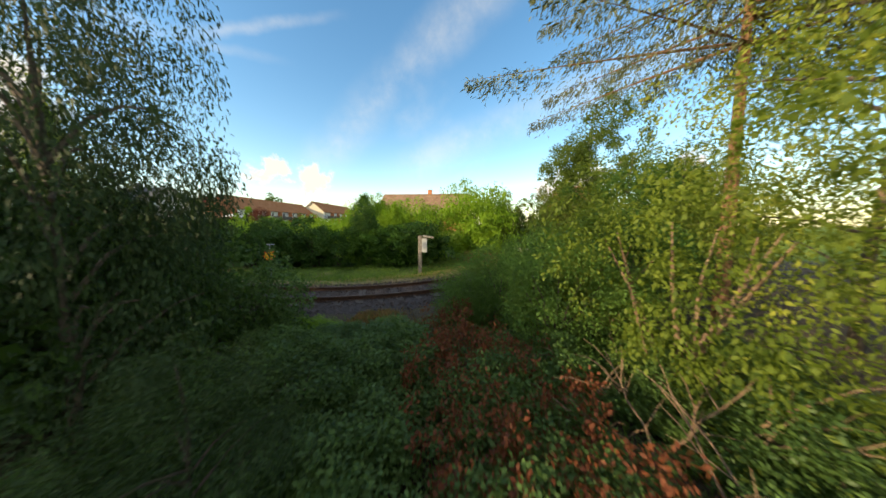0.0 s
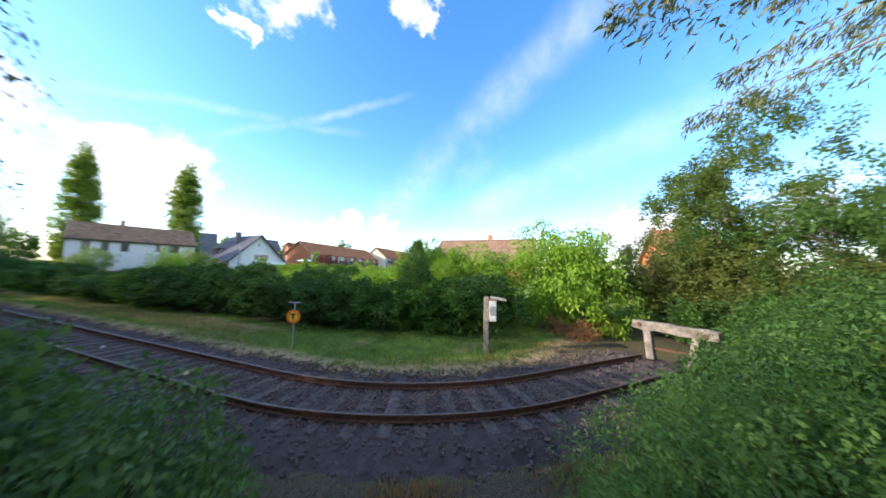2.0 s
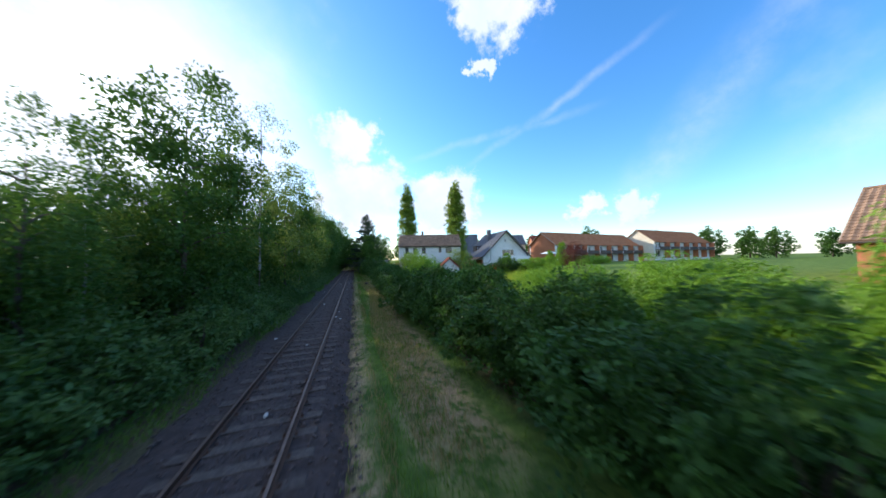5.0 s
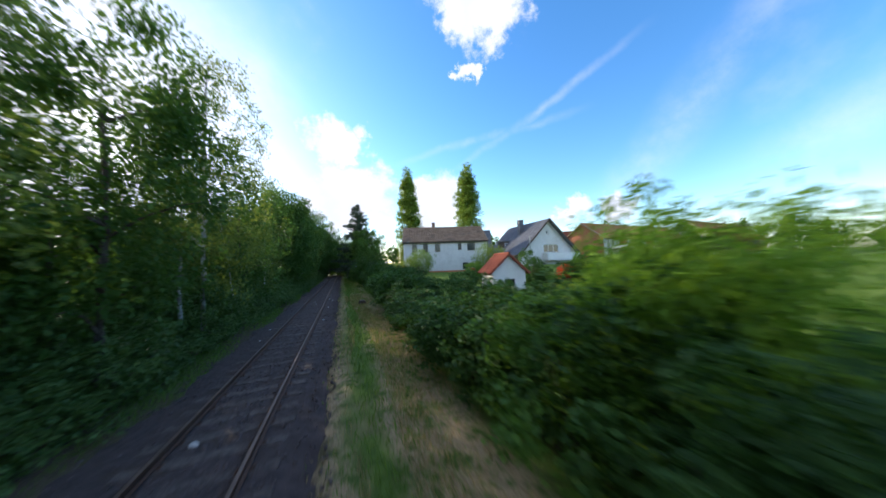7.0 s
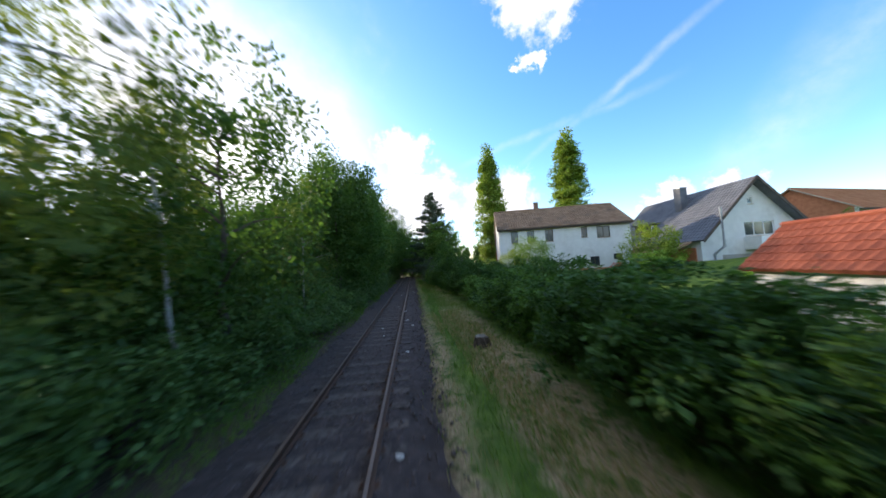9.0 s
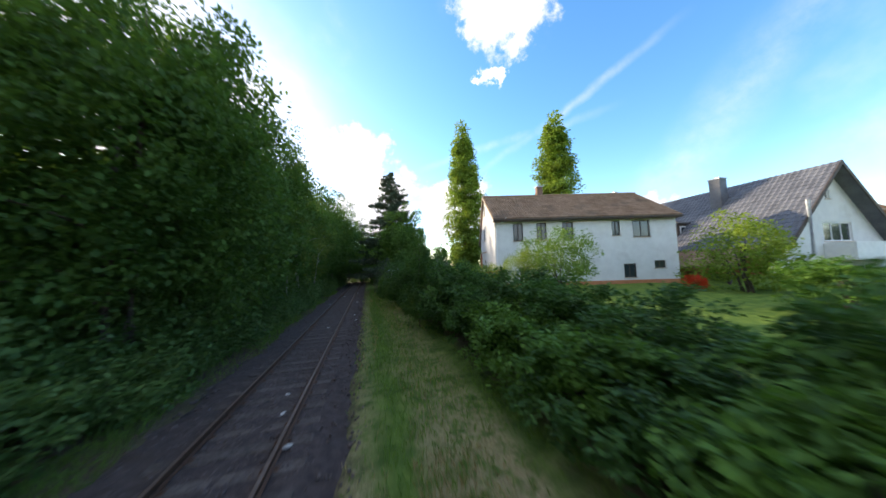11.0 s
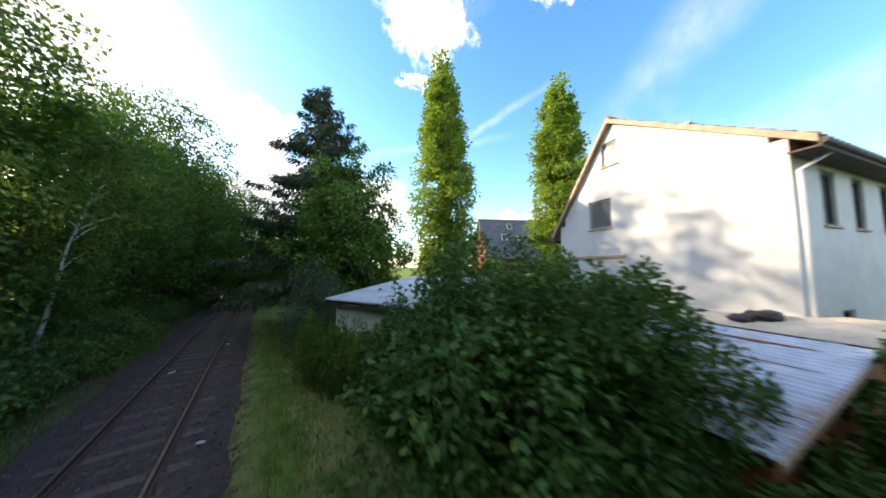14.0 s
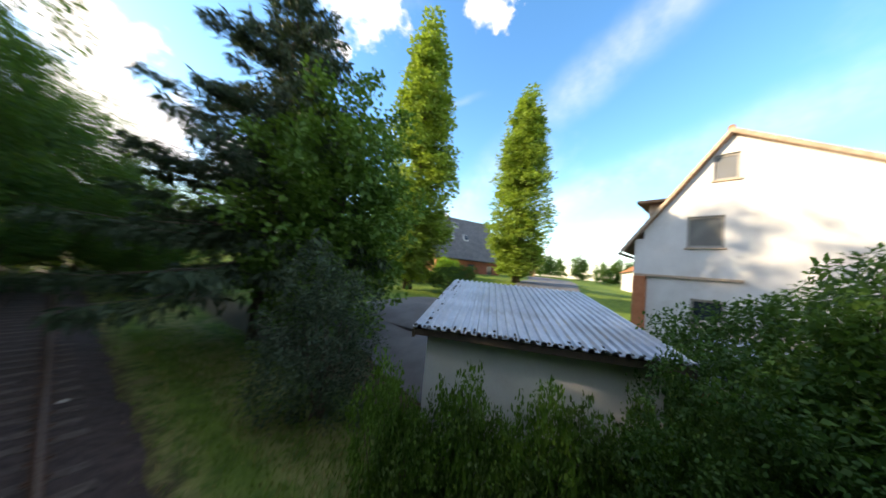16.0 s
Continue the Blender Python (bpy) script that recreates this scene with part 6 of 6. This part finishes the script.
for x, y, r, wide, high in ((10.6, 43.4, 3.0, 1.15, 0.92), (12.6, 42.6, 4.0, 0.9, 0.62), (22.5, 49.4, 0.0, 1.3, 0.62), (20.6, 48.6, 1.0, 1.1, 1.35), (24.6, 46.6, 2.0, 0.9, 0.7)):
    plant("garden_bush", "low green shrub in the flower bed", "bush", HEDGE[3], at(x, y, r, wide, high))
plant("copper_plum", "dark red leaved plum tree behind the hedge", "tree", REDTREE, at(31.8, 38.0, 1.0, 0.95, 0.8))
plant("garden_bush", "round green garden bush between the houses", "bush", HEDGE[0], at(10.9, 34.4, 1.0, 1.0, 0.6))
plant("garden_bush", "round green garden bush between the houses", "bush", HEDGE[3], at(12.4, 32.8, 2.0, 1.1, 0.8))
TALLSHRUB = shrub_kind(112, L_HEDGE, 1.7, 4.3, 230, 60, 0.12, 0.07, 0.2)
plant("hedge_shrub", "tall olive green shrub standing out of the hedge", "shrub", TALLSHRUB, at(8.6, 8.3, 0.6, 0.6, 0.98), "hedge along the line")
for x, y, r, s, h in ((5.7, 74.0, 0.0, 1.15, 0.98), (8.2, 75.0, 1.0, 0.95, 0.95), (5.7, 76.1, 2.0, 0.72, 0.8), (7.7, 76.6, 3.0, 0.7, 0.76), (5.3, 77.3, 5.0, 0.5, 0.72), (6.7, 72.4, 4.2, 0.62, 0.85)):
    plant("laurel_bush", "tall dark glossy bush in front of the white house", "bush", TALLSHRUB, at(x, y, r, s, h))
for x, y, r, wide, high in ((6.3, 69.9, 0.4, 1.15, 0.78), (7.8, 69.5, 2.0, 1.1, 0.98), (9.6, 69.3, 1.4, 1.0, 0.95), (5.9, 71.4, 3.0, 1.1, 0.62)):
    plant("hedge_shrub", "dense dark green hedge shrub beside the grass verge", "shrub", HEDGE[int(r) % 2], at(x, y, r, wide, high), "hedge along the line")
plant("hazel_bush", "yellow-green sunlit bush beside the wood store", "bush", NEARBUSH[0], at(9.6, 67.6, 1.0, 0.75, 0.62))
plant("hazel_bush", "yellow-green sunlit bush beside the wood store", "bush", NEARBUSH[1], at(12.2, 67.2, 2.0, 0.6, 0.75))
GREYBUSH = shrub_kind(132, L_GREY, 1.7, 4.3, 230, 60, 0.11, 0.05, 0.2)
SAPLING = tree_kind(116, L_WOOD, M_BARK, 5.8, 0.8, 0.95, 95, 55, 0.14, 0.075, trunk=0.05, clump=0.3, bump=0.3)
plant("sapling", "young dark green tree rising from the hedge", "tree", SAPLING, at(4.97, 66.2, 0.0, 0.74, 0.95))
AIRY = tree_kind(117, L_GREY, M_BARK, 4.0, 0.5, 0.6, 60, 34, 0.10, 0.045, trunk=0.035, clump=0.34, bump=0.4, hang=0.8)
plant("sapling", "thin pale airy young tree in the hedge", "tree", AIRY, at(5.9, 65.9, 0.0, 0.95))
plant("sapling", "young dark green tree rising from the hedge", "tree", SAPLING, at(6.15, 75.6, 2.0, 0.8, 0.86))
plant("laurel_bush", "rounded grey-green bush beside the garage", "bush", GREYBUSH, at(4.5, 84.4, 0.0, 0.8, 0.95))
plant("garden_bush", "rounded clipped bush by the road", "bush", HEDGE[3], at(20.5, 90.5, 0.0, 1.3, 0.9))
plant("garden_bush", "rounded clipped bush by the road", "bush", LIMEBUSH, at(30.0, 97.5, 0.0, 0.7, 0.5))
for k in range(5):
    plant("garden_hedge", "dark clipped hedge before the brick house", "hedge", HEDGE[k % 2], at(24.0 + 1.9 * k, 98.5 - 0.9 * k, k * 1.0, 1.05, 0.72), "hedge by the road")
IVY = shrub_kind(48, L_FRESH, 1.2, 1.9, 80, 40, 0.12, 0.08, 0.28)
rng_ivy = random.Random(4)
for k in range(17):
    high = rng_ivy.uniform(0.85, 1.05) if k % 4 else 1.25
    plant("ivy_patch", "low ivy and nettles growing against the garage wall", "bush", BRAMBLE[k % 3] if k % 2 else IVY, at(4.05 + rng_ivy.uniform(-0.25, 0.1) + 0.13 * k, 81.6 - 0.31 * k, k * 1.0, 0.42, high), "ivy by the garage")
# far woods behind the houses
FAR = tree_kind(114, L_WOOD, M_BARK, 12.0, 0.5, 5.0, 90, 26, 0.9, 0.65, trunk=0.3, clump=0.25, bump=0.25)
far_rng = random.Random(9)
for k in range(34):
    a = radians(-8 - k * 3.4)
    d = far_rng.uniform(125, 165)
    plant("far_tree", "distant green tree beyond the houses", "tree", FAR, at(2 - d * math.sin(a), 40 + d * math.cos(a), far_rng.uniform(0, 6), far_rng.uniform(0.7, 1.15)), "far trees")

# pale stones lying on the ballast
def build_pale_stones():
    rng = random.Random(17)
    group = "pale stones on the track"
    for k in range(26):
        y = rng.uniform(12, 92)
        x = rng.choice((-0.3, 0.2, 1.1, -1.3, 1.4)) + rng.uniform(-0.25, 0.25)
        bm = bmesh.new()
        bmesh.ops.create_icosphere(bm, subdivisions=1, radius=rng.uniform(0.045, 0.075), matrix=Matrix.Diagonal((1.4, 0.9, 0.6, 1)))
        for v in bm.verts:
            v.co *= rng.uniform(0.8, 1.2)
        ob = finish(bm, "pale_stone", M_PALE)
        ob.matrix_basis = pose(x, y, -0.15, rng.uniform(-20, 20), 0, rng.uniform(0, 360))
        tagged(ob, "pale grey stone lying loose on the dark ballast", "stone", group)


build_pale_stones()


# old stump on the verge
def build_stump():
    x, y = 3.75, 49.6
    ob = thing("tree_stump", "old grey weathered tree stump in the dry grass", "stump", pose(x, y, ground_z(x, y), 0, 0, 20))
    bm = bmesh.new()
    bmesh.ops.create_cone(bm, cap_ends=True, segments=16, radius1=0.34, radius2=0.22, depth=0.4, matrix=Matrix.Translation((0, 0, 0.14)))
    rng = random.Random(6)
    for v in bm.verts:
        v.co += Vector((v.co.x, v.co.y, 0)) * rng.uniform(-0.2, 0.25) + Vector((0, 0, rng.uniform(-0.05, 0.05)))
    part("trunk", bm, M_BARK, ob)
    bm = bmesh.new()
    bmesh.ops.create_cone(bm, cap_ends=True, segments=14, radius1=0.19, radius2=0.18, depth=0.05, matrix=Matrix.Translation((0, 0, 0.35)))
    part("cut_face", bm, M_TIMBER, ob)


build_stump()

# ---- grass ----


def build_grass():
    g = np.random.default_rng(8)

    def blades(count, xr, yr, length, width, keep):
        x, y = g.uniform(*xr, count), g.uniform(*yr, count)
        ok = keep(x, y)
        x, y = x[ok], y[ok]
        z = np.array([ground_z(a, b) for a, b in zip(x, y)])
        p = np.stack([x, y, z - 0.01], 1)
        n = len(p)
        side = unit(np.stack([g.normal(size=n), g.normal(size=n), 0 * x], 1))
        bend = unit(np.stack([g.normal(size=n), g.normal(size=n), 0 * x], 1)) * g.uniform(0.2, 0.9, (n, 1))
        L = length * g.uniform(0.4, 1.4, (n, 1))
        tip = p + (bend * 0.6 + np.array([0, 0, 1.0])) * L
        mid = p + (bend * 0.18 + np.array([0, 0, 0.55])) * L
        return np.stack([p, mid + side * width, tip, mid - side * width], 1)

    def side(x, y):
        return BEND_R - np.hypot(x - BEND_R, np.minimum(y - BEND_Y, 0))

    def verge(x, y):
        edge = 1.62 + 0.15 * np.sin(y * 0.9) + 0.12 * np.sin(y * 2.7 + 1.0) + 0.12 * g.normal(size=len(x))
        front = 5.6 + np.maximum(0, 10.0 - y) * 0.45
        return (side(x, y) > edge) & ((side(x, y) > 2.5) | (g.random(len(x)) < 0.3)) & (x < front) & ((np.sin(x * 2.1 + 1.0) + 0.6 * np.sin(y * 0.8 + x) + g.normal(size=len(x)) * 0.8) > -0.5)

    def dry(x, y):
        return verge(x, y) & ((np.abs(side(x, y) - 2.05 - 0.2 * np.sin(y * 0.5)) < 0.55) | ((np.abs(x - 4.0 - 0.3 * np.sin(y * 0.21)) < 0.85) & (y > 14) & ((y < 57) | (g.random(len(x)) < 0.3)))) & (g.random(len(x)) < np.where(y < 57, 0.75, 0.3))

    tagged(new("verge_grass", quads_mesh("verge_grass", blades(120000, (1.6, 9), (2, 95), 0.17, 0.010, verge), L_GRASS)), "rough green grass of the verge", "grass", kind="stuff")
    tagged(new("dry_grass", quads_mesh("dry_grass", blades(230000, (1.2, 8), (1, 92), 0.17, 0.009, dry), L_STRAW)), "dry straw-coloured grass along the trodden path", "grass", kind="stuff")


    def bank(x, y):
        off = np.array([track_off(a, b) for a, b in zip(x, y)])
        return (off > 2.3) & (np.sin(x * 1.7 + 0.4) + np.sin(y * 1.9 - x) + g.normal(size=len(x)) * 0.9 > 0.2)

    tagged(new("bank_grass", quads_mesh("bank_grass", blades(26000, (-7.5, 5.0), (-5.0, 5.5), 0.15, 0.010, bank), L_GRASS)), "short weeds and grass on the bank", "grass", kind="stuff")

    def meadow(x, y):
        rim = np.minimum(np.minimum(x - 8.3, 27.0 - x), np.minimum(y - 33.5, 47.0 - y))
        return (np.sin(x * 0.9 + y * 0.6) + g.normal(size=len(x)) > -0.9) & (rim * 0.45 + 0.5 * np.sin(x * 1.3) * np.sin(y * 1.1) > g.random(len(x)))

    tagged(new("meadow_grass", quads_mesh("meadow_grass", blades(120000, (8.3, 27), (33.5, 47), 0.42, 0.019, meadow), L_MEADOW)), "tall yellow-green meadow grass lit by the sun", "grass", kind="stuff")

    def far_side(x, y):
        return (x < -1.9 + 0.25 * np.sin(y * 0.7)) & (np.sin(y * 0.6 + x) + g.normal(size=len(x)) * 0.7 > -0.3)

    tagged(new("woodside_grass", quads_mesh("woodside_grass", blades(40000, (-3.0, -1.7), (14, 95), 0.15, 0.010, far_side), L_GRASS)), "thin strip of grass along the woodland edge", "grass", kind="stuff")
    tagged(new("withered_grass", quads_mesh("withered_grass", np.concatenate([blades(16000, (-4.5, 8.0), (-6.0, 3.5), 0.12, 0.008, bank), blades(9000, (-2.8, 0.2), (-0.2, 2.8), 0.12, 0.010, bank), blades(12000, (-3.4, -0.8), (1.4, 3.9), 0.13, 0.011, bank)]), L_WITHER)), "withered orange-brown grass at the ballast edge", "grass", kind="stuff")


build_grass()
